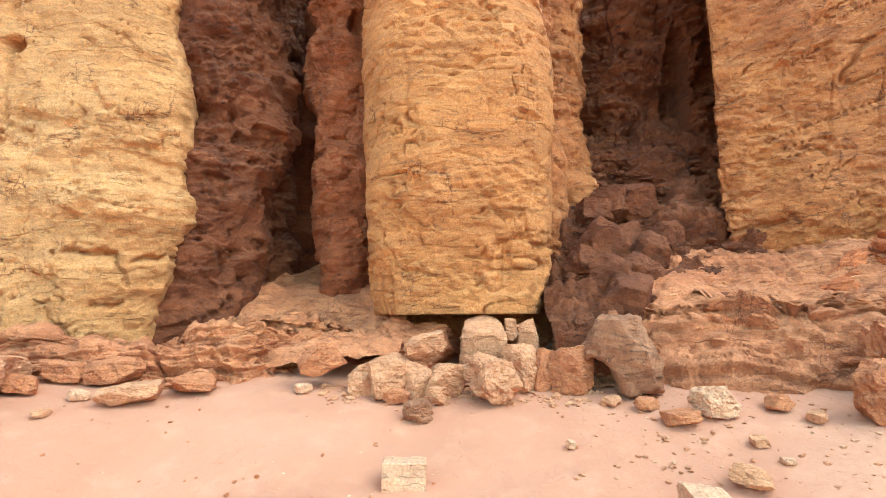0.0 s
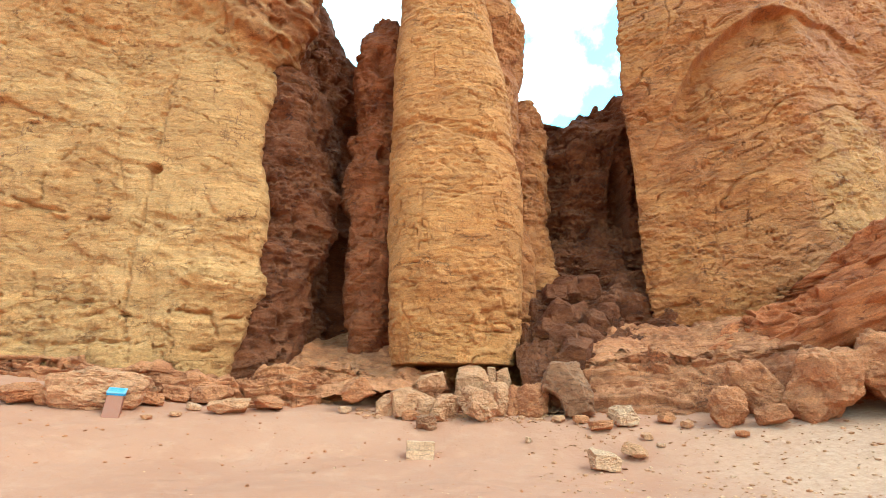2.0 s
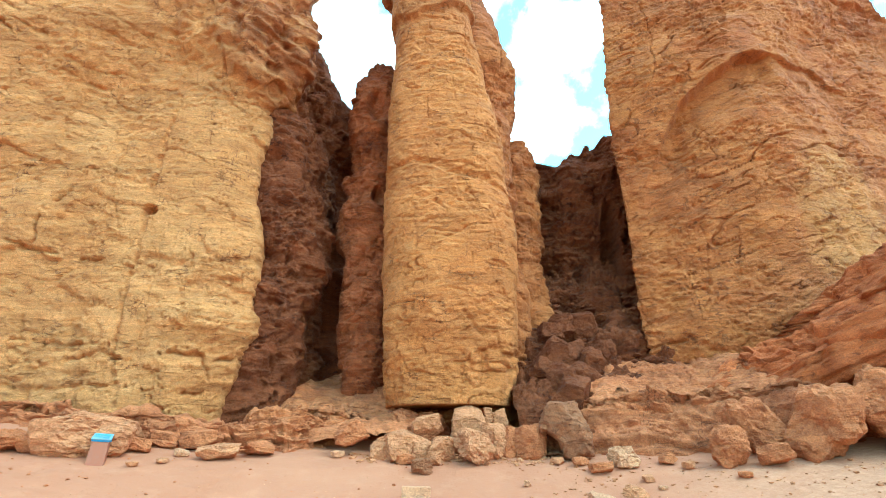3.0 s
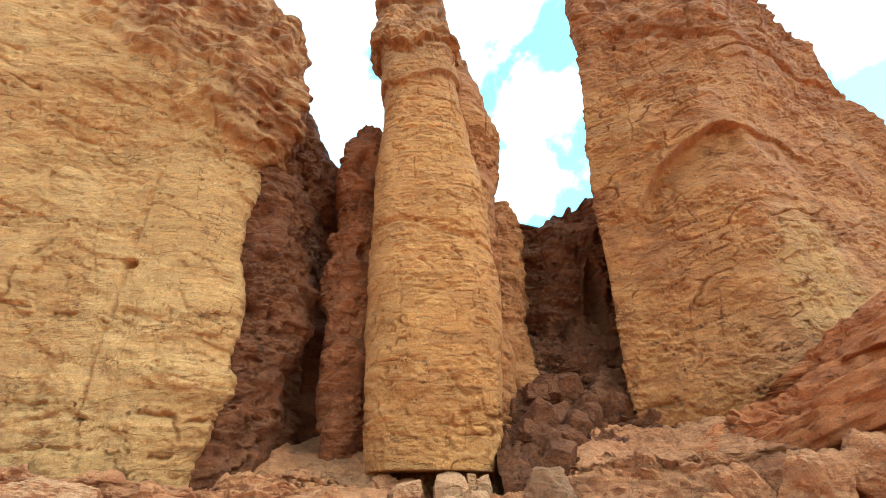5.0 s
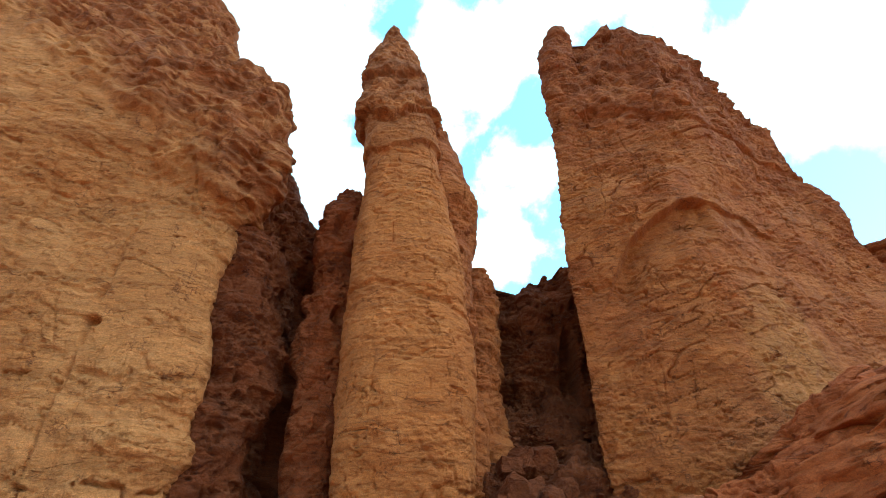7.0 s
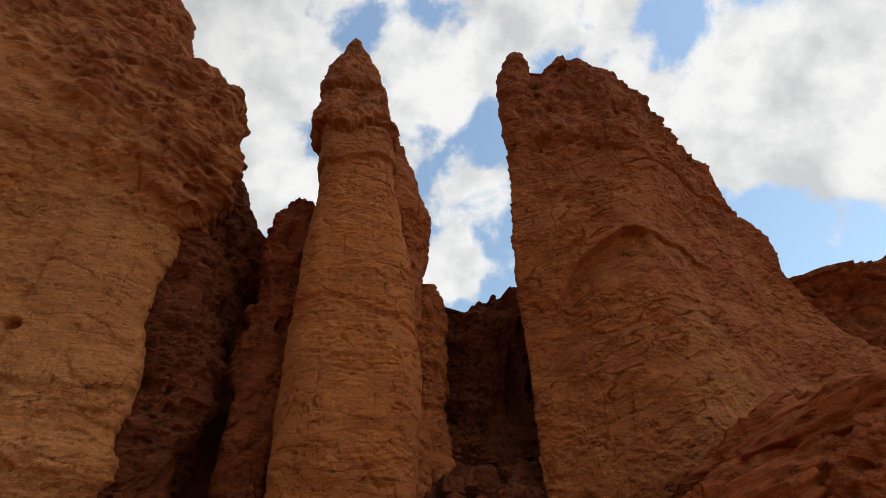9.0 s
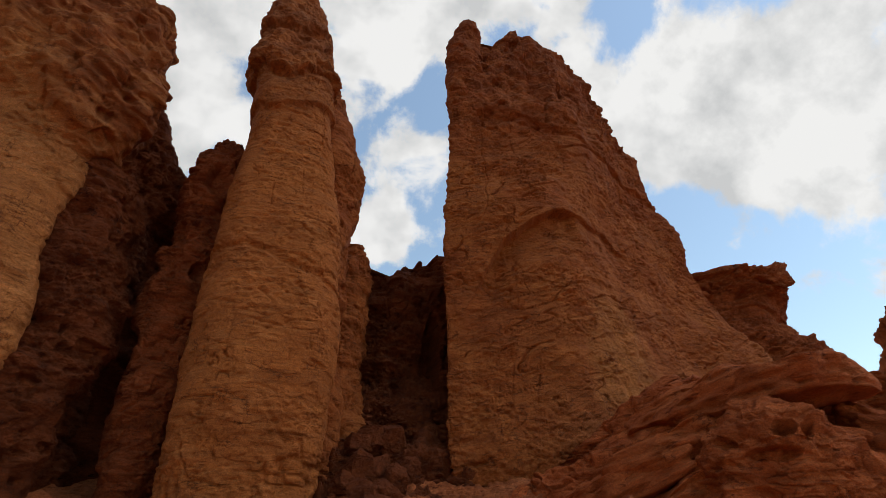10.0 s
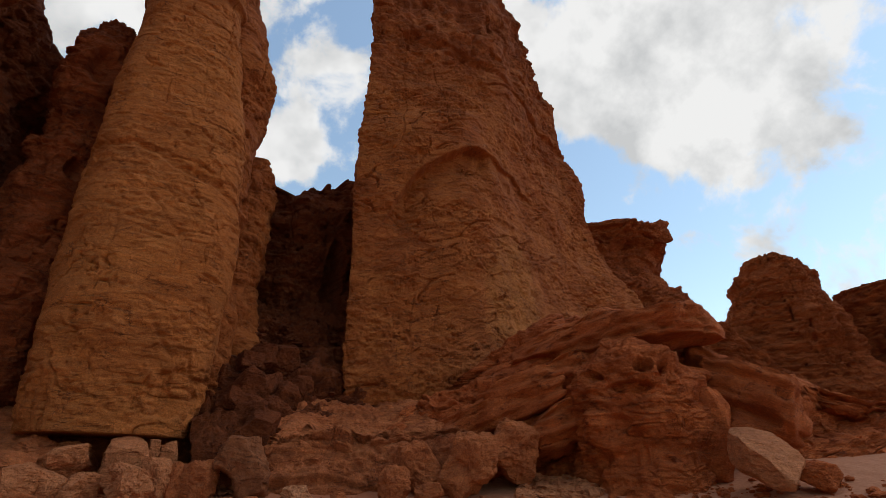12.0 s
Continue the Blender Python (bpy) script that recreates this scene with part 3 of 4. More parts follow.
# ---- the left cliff ----
def left_cliff():
    zz = np.linspace(1.0, 40, 640)
    d = np.interp(zz, [1.8, 4, 6, 10, 12.8, 15, 16, 17, 19, 21.5, 24, 26, 30, 36, 40], [-0.5, 0, 0.4, 0.05, -0.2, -0.3, 0.2, 0.95, 1.5, 1.6, 0.6, -2.2, -3.4, -6, -9])
    d = np.convolve(np.pad(d, 8, mode="edge"), np.ones(17) / 17, "valid")
    fwd = np.interp(zz, [1.8, 15, 18, 23, 27, 40], [0, 0.3, -0.5, -0.6, 0.5, 3.0])
    c = lambda x, y, kx=1.0, ky=1.0: (x + kx * d, y + ky * fwd)
    corners = [c(-46, 12, 0), c(-22, 16.6, 0.1), c(-13, 17.2, 0.3), c(-8.3, 17.4), c(-6.9, 18.4), c(-9.0, 24), c(-14, 34), c(-46, 36, 0)]
    g = many_sided(zz, corners, [60, 150, 130, 60, 50, 20, 16, 12], 7)

    def shells(p):
        # exfoliation shells: arched edges where a skin of rock has come away
        out = 0
        out = out + groove(p, [(-11.1, 22.6), (-10.9, 18), (-10.5, 15.7), (-10.8, 12.3), (-10.85, 9.0), (-10.9, 5.9), (-10.8, 4.3), (-10.5, 2.8)], 0.16, 0.12)
        out = out + groove(p, [(-17.5, 9.6), (-15.8, 8.8), (-14.5, 8.25), (-12.6, 7.95), (-10.95, 7.5)], 0.09, 0.26)
        out = out + groove(p, [(-19, 4.7), (-14.9, 4.55), (-13.1, 4.4), (-10.8, 4.4), (-9.2, 4.6), (-6.6, 4.35)], 0.09, 0.28)
        out = out + groove(p, [(-19, 3.8), (-14.7, 3.7), (-12.8, 3.55), (-10.3, 3.4), (-8.0, 3.2)], 0.08, 0.22)
        out = out + groove(p, [(-16, 5.1), (-13.1, 4.95), (-11.1, 4.7)], 0.10, 0.2)
        for line in ([(-14.3, 6.4), (-14.0, 4.3), (-13.9, 3.4)], [(-13.0, 4.4), (-12.9, 3.5), (-12.6, 2.6)], [(-9.35, 4.35), (-9.0, 3.2)], [(-16.4, 4.6), (-16.2, 3.0)], [(-7.9, 4.3), (-7.7, 3.2)]):
            out = out + groove(p, line, 0.07, 0.14)
        # the bowed edge of a fallen shell, high and in the middle of the face
        out = out + groove(p, [(-18.9, 19.4), (-18.2, 18.1), (-17.2, 17.5), (-16.0, 17.5), (-15.8, 18.2)], 0.08, 0.2)
        out = out + groove(p, [(-13.1, 11.4), (-13.7, 10.4), (-14.4, 9.6), (-14.3, 8.4), (-14.75, 8.2)], 0.08, 0.2)
        out = out + groove(p, [(-9.3, 21.0), (-9.6, 19.0), (-9.1, 17.2), (-8.4, 15.2)], 0.10, 0.16)
        # skins of rock that stand proud above ragged edges
        ragged = 0.35 * fbm(p * 0.9, 3, 91)
        for x0, x1, z_low, z_high, thick in ((-19, -13.6, 8.4, 11.2, 0.16), (-22, -14.5, 12.4, 19.0, 0.14), (-18, -12.5, 4.55, 8.0, 0.07)):
            inside = step01(p[:, 0] - x0 + ragged, 0, 0.06) * step01(x1 - p[:, 0] + ragged, 0, 0.06) * step01(p[:, 2] - z_low - 0.15 * (x0 - p[:, 0]) * 0.4 + ragged, 0, 0.06) * step01(z_high - p[:, 2] + ragged, 0, 2.5)
            out = out + thick * inside
        roll = np.exp(-((p[:, 2] - 6.0 + 0.12 * (p[:, 0] + 9)) / 0.55) ** 2) * step01(p[:, 0], -10.2, -8.4)
        out = out + 0.30 * roll
        hole = np.hypot(p[:, 0] + 10.75, (p[:, 2] - 9.85) * 1.2)
        out = out - 0.5 * (1 - step01(hole, 0.12, 0.34))
        level = p[:, 2] + 0.8 * (p[:, 0] + 8) + 0.6 * fbm(p * 0.5, 2, 93)
        crust = step01(level, 15.3, 17.3)
        out = out + 0.35 * step01(level, 15.6, 16.6) * (1 - step01(level, 18, 23)) + crust * (0.35 * fbm(p * 0.7, 3, 94) - 0.18 * np.abs(fbm(p * np.array([1.0, 1.0, 1.6]), 2, 96)) - 0.32 * np.abs(vnoise(np.stack([p[:, 0] * 0.7, p[:, 1] * 0.7, (p[:, 2] + 0.5 * p[:, 0]) * 2.4], 1), 97)) - 0.20 * step01(vnoise(p * (1.7, 1.7, 2.3), 95), 0.46, 0.56))
        return out

    ob = loft("left_cliff", g, m_left, dict(seed=10, lump=0.26, lump_size=5.0, bed=0.03, plates=0.10, plate_size=1.5, bed_size=1.1, crack=0.12, joint=0.06, squiggle=0.0, rough=0.03, dip=(0.30, 0)), extra=shells)
    ob.name = "cliff"
    return tagged(ob, "massive yellow sandstone cliff with a red overhanging crown", "cliff")


left_cliff()

# ---- brown wall and slim pillar in the left gully ----
def left_gully():
    near = dict(seed=21, blocks=0.06, block_size=1.3, lump=0.5, lump_size=2.2, plates=0.16, plate_size=0.9, bed=0.06, bed_size=0.7, crack=0.12, joint=0.2, pit=0.26, rough=0.05)
    z = [2, 5, 6.3, 8.2, 10.2, 11.8, 12.7, 14.2, 15.4, 17.1, 19.2, 21.1, 22]
    right = [-5.5, -5.4, -5.1, -5.0, -5.0, -5.0, -5.5, -5.55, -6.15, -6.65, -6.8, -7.6, -8.6]
    g = oval(z, [-12] * 13, right, [21.0] * 13, np.interp(z, [2, 17, 22], [2.5, 2.3, 1.2]), 460, 320, power=2.3)
    ob = loft("gully_wall", g, m_inner_shaded, near)
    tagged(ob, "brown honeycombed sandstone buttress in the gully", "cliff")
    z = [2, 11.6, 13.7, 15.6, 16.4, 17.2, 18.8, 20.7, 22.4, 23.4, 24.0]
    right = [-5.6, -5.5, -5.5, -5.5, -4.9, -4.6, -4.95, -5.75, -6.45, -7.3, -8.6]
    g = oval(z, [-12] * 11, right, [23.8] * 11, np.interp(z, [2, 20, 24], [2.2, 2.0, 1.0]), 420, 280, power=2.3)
    ob = loft("gully_wall", g, m_inner_shaded, dict(near, seed=24, pit=0.34, lump=0.35))
    tagged(ob, "brown honeycombed sandstone wall, shade in its colour, overhanging a deep slot", "cliff")
    z = [2, 4.3, 5.65, 7, 8.5, 10.1, 11, 12, 12.7, 13.2, 13.6, 14, 15.2, 16.6, 17.7, 19.1, 19.9, 20.65, 20.95]
    left = [-4.0, -3.95, -4.2, -4.25, -4.4, -4.5, -4.75, -4.7, -4.4, -4.8, -4.7, -4.3, -4.55, -4.45, -4.42, -4.3, -4.0, -3.5, -3.1]
    right = [-1.9, -1.9, -2, -2, -2, -2.1, -2.0, -2.0, -2.25, -2.0, -2.1, -2.25, -2.1, -2.1, -2.1, -2.1, -2.15, -2.5, -3.0]
    half = [1.5, 1.5, 1.5, 1.45, 1.4, 1.35, 1.4, 1.35, 1.1, 1.35, 1.25, 1.0, 1.2, 1.15, 1.2, 1.1, 0.9, 0.5, 0.1]

    def sockets(p):
        # two weathered hollows in the head, and one in the shaft
        out = 0
        for x, z0, w, h in ((-3.0, 17.2, 0.5, 0.9), (-2.75, 12.4, 0.35, 0.5), (-4.1, 14.6, 0.3, 0.35)):
            out = out - 0.55 * (1 - step01(np.hypot((p[:, 0] - x) / w, (p[:, 2] - z0) / h), 0.5, 1.1)) * step01(22.4 - p[:, 1], 0, 0.3)
        return out

    g = oval(z, left, right, [22.4] * 19, half, 460, 240, power=2.2)
    ob = loft("rock_pillar", g, m_slim, dict(seed=22, lump=0.22, lump_size=1.5, plates=0.10, plate_size=0.9, bed=0.04, bed_size=0.9, crack=0.10, joint=0.08, pit=0.12, rough=0.04), extra=sockets)
    tagged(ob, "slim reddish-brown sandstone pillar with a rounded knob", "rock pillar")
    z = [1.5, 9, 16, 19.0]
    g = oval(z, [-13] * 4, [-0.5] * 4, [27.5] * 4, [2.0, 2, 2, 1.5], 120, 120)
    ob = loft("gully_back_wall", g, m_inner_shaded, dict(seed=23, lump=0.6, pit=0.2))
    tagged(ob, "brown sandstone wall, shade in its colour, closing the narrow gully", "cliff")


left_gully()

# ---- back wall of the right gully ----
def right_gully():
    zz = np.linspace(2, 16, 330)
    one = np.ones_like(zz)
    corners = [(3.0 * one, 23.6 * one), (5.4 * one, 24.4 * one), (6.2 * one, 23.6 * one), (9.5 * one, 23.4 * one), (14 * one, 25 * one), (13 * one, 30 * one), (2 * one, 30 * one)]
    g = many_sided(zz, corners, [60, 50, 110, 60, 14, 20, 14], 5)
    v = (zz - 2) / 14
    top = np.interp(g[:, :, 0], [3, 4.2, 5.2, 5.6, 6.2, 7.0, 7.6, 9.0, 14], [15.8, 15.8, 15.6, 15.0, 15.5, 16.1, 16.5, 16.8, 17])
    top = top + 0.35 * vnoise(np.stack([g[:, :, 0] * 2.4, 0 * top, 0 * top], 2).reshape(-1, 3), 61).reshape(top.shape)
    top = top - 5.0 * step01(g[:, :, 1], 25.0, 26.5)
    g[:, :, 2] = 2 + v[:, None] * (top - 2)

    def caves(p):
        slot = np.hypot((p[:, 0] - 8.6) / 0.55, (p[:, 2] - 11.2) / 2.4)
        slit = np.hypot((p[:, 0] - 5.25) / 0.35, (p[:, 2] - 9.0) / 1.6)
        return -1.6 * (1 - step01(slot, 0.5, 1.0)) - 1.2 * (1 - step01(slit, 0.4, 1.0))

    ob = loft("gully_wall", g, m_inner_shaded, dict(seed=31, blocks=0.2, block_size=1.2, lump=0.55, lump_size=2.4, plates=0.2, plate_size=0.8, bed=0.05, crack=0.12, joint=0.2, pit=0.3, rough=0.06), extra=caves)
    tagged(ob, "jagged honeycombed sandstone wall behind the rubble", "cliff")
    z = [2, 8, 12, 14.2, 15.4, 16.4]
    g = oval(z, [2.8] * 6, [4.9, 5.0, 5.05, 5.0, 4.75, 4.3], [23.0] * 6, [1.2, 1.2, 1.1, 1.0, 0.7, 0.2], 330, 200)
    ob = loft("rock_fin", g, m_right, dict(seed=32, lump=0.3, lump_size=1.6, bed=0.08, crack=0.08, joint=0.3, pit=0.12, rough=0.04))
    tagged(ob, "ribbed orange sandstone fin between pillar and back wall", "rock fin")


right_gully()

# ---- the right pillar ----
def right_pillar():
    zz = np.linspace(2.0, 32.0, 600)
    tab = lambda z, v: np.convolve(np.pad(np.interp(zz, z, v), 8, mode="edge"), np.ones(17) / 17, "valid")
    L = tab([2, 3.6, 4.2, 5.9, 10.5, 14.1, 16.4, 20.1, 24.5, 32], [10.5, 9.3, 8.2, 7.65, 7.6, 7.5, 7.7, 7.85, 7.85, 8.6])
    A = tab([2, 8.7, 11.9, 17.8, 21, 23.8, 28.7, 32], [14.4, 14.5, 14.4, 14.2, 14.9, 15.6, 15.3, 14.4])
    R = tab([2, 13.9, 15.9, 19.6, 21.4, 24.1, 26.8, 27.7, 30.2, 32], [40, 34.4, 31.1, 27.4, 26.6, 24.0, 22.8, 21.1, 20.0, 18.4])
    Y = tab([2, 13.9, 21.4, 27.7, 32], [25, 23.5, 22, 20.5, 19.6])
    back = tab([2, 26, 32], [8, 5, 1.2])
    lean = tab([2, 18, 26, 32], [0, 0, 0.3, 1.2])
    hollow = tab([2, 12, 20, 27, 32], [1.6, 1.5, 1.0, 0.2, 0.0])
    corners = [(L, 20.2 + 0 * L), (L + 0.45 * (A - L), 18.85 + lean), (A, 17.7 + lean), (A + 0.42 * (R - A), 17.7 + lean + 0.42 * (Y - 17.7 - lean) + hollow), (R, Y), (R + 1.0, Y + back + 2), (L + 0.35 * (R - L), 21 + back)]
    g = many_sided(zz, corners, [110, 130, 110, 110, 16, 16, 30], 6)
    # the face rounds from the gully to the sloping flank
    index = np.arange(g.shape[1])
    hold = (step01(index, 30, 90) * (1 - step01(index, 350, 430)))[None, :, None]
    worn = g
    for _ in range(3):
        worn = sum(np.roll(worn, o, 1) for o in range(-34, 35)) / 69
    g = g + (worn - g) * hold * np.array([1, 1, 0])
    crown = np.interp(g[:, :, 0], [8.4, 9.2, 9.9, 10.6, 11.2, 12.2, 13.1, 14.0, 14.7, 16.5, 17.6, 19], [0.6, 0.6, 0.6, 0.6, 0.5, 1.5, 2.3, 1.9, 1.3, 0.8, 0.3, -0.6])
    g[:, :, 2] += step01(zz, 28.5, 32)[:, None] * crown

    def arch(p):
        edge = np.interp(p[:, 0], [8, 8.7, 9.65, 10.7, 11.7, 12.7, 14.0, 15.6, 17.7, 20, 26], [10.5, 11.85, 13.95, 15.8, 16.8, 17.5, 17.9, 18.0, 18.3, 17.5, 16.5]) + 0.16 * fbm(p * 0.8, 3, 81)
        hold = step01(p[:, 0], 8.6, 10.6) * (0.3 + 0.7 * step01(15.0 - p[:, 0], 0.0, 0.6)) * step01(21 - p[:, 0], 0, 3)
        below = edge - p[:, 2]
        d = -0.8 * hold * step01(below, 0.0, 0.10) * (1 - step01(below, 0.2, 3.0))
        crust = step01(p[:, 2] + 0.25 * (14 - p[:, 0]), 22.5, 26.5)
        d = d + crust * (0.28 * fbm(p * 0.8, 3, 82) - 0.14 * np.abs(fbm(p * 1.4, 2, 85)) - 0.32 * step01(vnoise(p * (1.5, 1.5, 2.0), 83), 0.44, 0.54))
        ring = np.abs(p[:, 2] - 24.6 + 0.15 * (p[:, 0] - 14) + 0.2 * fbm(p * 0.8, 2, 84))
        d = d + groove(p, [(8.2, 4.2), (9.3, 4.2), (12.5, 5.4), (16.5, 7.6)], 0.12, 0.18)
        return d - 0.25 * (1 - step01(ring, 0.08, 0.35))

    ob = loft("rock_pillar", g, m_right, dict(seed=41, lump=0.28, lump_size=4.5, plates=0.10, plate_size=1.2, bed=0.03, bed_size=0.8, crack=0.18, joint=0.08, squiggle=0.0, rough=0.04, dip=(-0.35, 0)), extra=arch)
    z = [20, 25, 28.5, 31, 32.6, 33.6, 34.3, 34.8]
    g = oval(z, [9.2, 8.6, 8.3, 8.4, 8.65, 9.0, 9.35, 9.6], [9.8, 10.4, 10.7, 10.75, 10.6, 10.45, 10.1, 9.85], [20.9, 20.8, 20.5, 20.3, 20.2, 20.2, 20.2, 20.2], [0.8, 0.8, 0.8, 0.8, 0.7, 0.55, 0.35, 0.1], 320, 160, power=2.2)
    loft("spire", g, m_right, dict(seed=45, lump=0.22, lump_size=1.4, bed=0.08, crack=0.08, joint=0.12, pit=0.1, rough=0.04), parent=ob)
    return tagged(ob, "broad orange sandstone pillar sloping down on one flank", "rock pillar")


right_pillar()

# ---- benches of red bedded rock along the foot of the cliffs ----
def bench(name, bearings, reaches, tops, material, relief, deep, foot=0.6, inset=0.7, rows=110, label="", per=60, soften=5):
    """A low bench: its foot follows bearings and reaches, its crest the heights in tops."""
    zz = np.linspace(0, 1, rows)
    front = [polar(a, r) for a, r in zip(bearings, reaches)]
    back = [polar(a, r + deep) for a, r in zip(bearings[::-1], reaches[::-1])]
    lean = np.sqrt(zz) * 0.3 + 0.7 * zz ** 2
    corners = [(x + inset * lean * math.sin(math.atan2(x, y)), y + inset * lean * math.cos(math.atan2(x, y))) for x, y in front]
    corners += [(x + 0 * zz, y + 0 * zz) for x, y in back]
    counts = [per] * (len(front) - 1) + [10] + [14] * (len(back) - 1) + [10]
    g = many_sided(zz, corners, counts, soften)
    az = np.degrees(np.arctan2(g[:, :, 0], g[:, :, 1]))
    crest = np.interp(az, bearings, tops)
    crest = crest + 0.18 * fbm(np.stack([g[:, :, 0], g[:, :, 1], 0 * az], 2).reshape(-1, 3) * 1.1, 3, relief["seed"]).reshape(az.shape)
    g[:, :, 2] = foot + zz[:, None] * (crest - foot)
    # carry the crest back as a sloping top
    nv, nu, _ = g.shape
    mid = g[-1].mean(0)
    rings = [g]
    for k in np.linspace(0.06, 0.92, 26):
        ring = g[-1] + (mid - g[-1]) * k
        ring = ring.copy()
        ring[:, 2] = g[-1][:, 2] + (g[-1][:, 2].mean() + 0.35 - g[-1][:, 2]) * k
        rings.append(ring[None])
    ob = loft(name, np.concatenate(rings), material, relief)
    return tagged(ob, label, "rock ledge")


bench("rock_ledge", [8.5, 12, 16, 20, 24, 28, 32, 36], [17.7, 17.9, 17.7, 17.4, 17.3, 17.5, 17.6, 18.2], [2.5, 2.6, 2.8, 2.95, 3.0, 3.0, 3.1, 3.4], m_ledge,
      dict(seed=51, plates=0.14, plate_size=0.8, blocks=0.22, block_size=0.9, lump=0.34, lump_size=1.3, bed=0.20, bed_size=0.3, crack=0.16, joint=0.22, pit=0.22, rough=0.05), 2.4, inset=0.9, label="pitted red sandstone bench below the broad pillar", per=70)
bench("rock_ledge", [-24.5, -21.5, -18, -15, -12, -8, -4], [18.0, 17.7, 17.6, 17.5, 18.1, 18.6, 18.9], [2.3, 2.4, 2.6, 2.85, 2.75, 2.55, 2.4], m_ledge,
      dict(seed=52, plates=0.14, plate_size=0.6, blocks=0.26, block_size=0.7, lump=0.28, lump_size=1.2, bed=0.22, bed_size=0.2, crack=0.10, joint=0.2, pit=0.06, rough=0.04), 3.2, inset=1.0, label="thinly bedded red sandstone bench before the gully", per=60)

bench("rock_ledge", [-54, -46, -40, -34, -29, -25, -22], [27.0, 23.4, 21.4, 19.9, 18.9, 18.2, 17.9], [3.1, 2.9, 2.75, 2.6, 2.5, 2.4, 2.25], m_ledge,
      dict(seed=53, plates=0.12, plate_size=0.7, blocks=0.2, block_size=0.8, lump=0.25, lump_size=1.4, bed=0.20, bed_size=0.25, crack=0.10, joint=0.15, pit=0.05, rough=0.04), 3.0, inset=0.6, label="dusty red sandstone apron below the yellow cliff", per=60)


def sheet(name, xs, ys, height, material, relief, label):
    x, y = np.meshgrid(xs, ys)
    g = np.stack([x, y, height(x, y)], 2)
    n = grid_normals(g, False)
    flat = g.reshape(-1, 3)
    v = flat + n.reshape(-1, 3) * weather(flat, **relief)[:, None]
    return tagged(mesh_object(name, v, grid_faces(len(ys), len(xs), False), [], material), label, "slope", kind="structure")


def scree_height(x, y):
    return np.interp(y, [16.5, 17.6, 18.6, 20.0, 21.5, 23.0, 25], [1.2, 2.3, 3.0, 4.3, 6.2, 8.2, 9.6]) + 0.10 * np.clip(x - 5, -1, 5) * step01(y, 18, 22)


def gully_height(x, y):
    return np.interp(y, [16.5, 18, 19.5, 21, 24, 27], [1.0, 2.1, 2.6, 3.5, 4.4, 4.8])


sheet("scree_slope", np.linspace(2.6, 11.5, 200), np.linspace(17.0, 25, 190), scree_height, m_inner_shaded,
      dict(seed=61, plates=0.14, plate_size=0.6, blocks=0.3, block_size=0.9, lump=0.45, lump_size=1.1, bed=0.12, bed_size=0.3, crack=0.1, joint=0.1, pit=0.1, rough=0.08), "brown rubble slope rising into the gully")
def apron_height(x, y):
    return np.interp(np.hypot(x, y), [14.5, 17.2, 17.7, 18.3, 19.2, 20.0, 21.5, 24], [-0.8, 0.6, 1.8, 2.75, 3.3, 3.7, 4.5, 5.5]) - 0.5 * step01(5.5 - x, 0, 2)


sheet("rock_apron", np.linspace(3.6, 14.5, 240), np.linspace(14.5, 21.5, 170), apron_height, m_ledge,
      dict(seed=63, plates=0.12, plate_size=0.8, lump=0.25, lump_size=1.5, bed=0.14, bed_size=0.28, crack=0.12, joint=0.08, pit=0.04, rough=0.05), "pale red rock apron climbing to the broad pillar")
sheet("gully_floor", np.linspace(-9.5, -1.0, 150), np.linspace(17.6, 28, 150), gully_height, m_ledge,
      dict(seed=62, lump=0.3, lump_size=1.4, bed=0.10, bed_size=0.25, crack=0.08, joint=0.05, rough=0.05), "dusty red floor climbing into the dark gully")

# ---- rock mass with tilted beds on the right ----
tilted = bench("tilted_outcrop", [27, 31, 35, 40, 45, 50, 55, 59, 62, 66, 71, 76], [19.0, 19.0, 18.9, 18.9, 19.0, 19.3, 19.8, 20.6, 21.8, 23, 25, 28], [3.7, 4.7, 5.7, 7.0, 8.0, 7.8, 7.4, 6.8, 5.8, 4.8, 4.4, 4.6], m_ramp,
      dict(seed=71, plates=0.14, plate_size=1.4, blocks=0.0, lump=0.5, lump_size=2.2, bed=0.34, bed_size=0.9, crack=0.22, joint=0.06, pit=0.14, rough=0.05, dip=(-0.36, 0.1)), 5.0, inset=2.4, rows=260, label="red sandstone mass of tilted overhanging beds", per=80)


def bed(bearing, reach, z, length, thick, deep, rise, seed):
    """One thick tilted bed of the outcrop, with a broken edge."""
    p, f = rock_shape((length / 2, deep / 2, thick / 2), seed, level=5, cuts=7, blocky=0.6, rough=0.03)
    lay = np.stack([p[:, 0] * 0.35, p[:, 1] * 0.35, p[:, 2] * 4.5], 1) + seed
    n = p * (0.2, 1.0, 0.25)
    n = n / np.maximum(np.linalg.norm(n, axis=1, keepdims=True), 1e-6)
    p = p + n * (0.06 * fbm(p * (2.4, 2.4, 3.6) + seed, 3, seed + 7) + 0.16 * (step01(vnoise(lay, seed), -0.2, 0.2) - 0.5) + 0.30 * fbm(p * 0.7 + seed, 3, seed) - 0.25 * step01(vnoise(p * (1.5, 1.5, 2.4) + seed, seed + 2), 0.35, 0.6))[:, None]
    ob = mesh_object("bed", p, [], f, m_ramp, tilted)
    ob.matrix_basis = pose(*polar(bearing, reach), z, 0, -rise, -bearing)


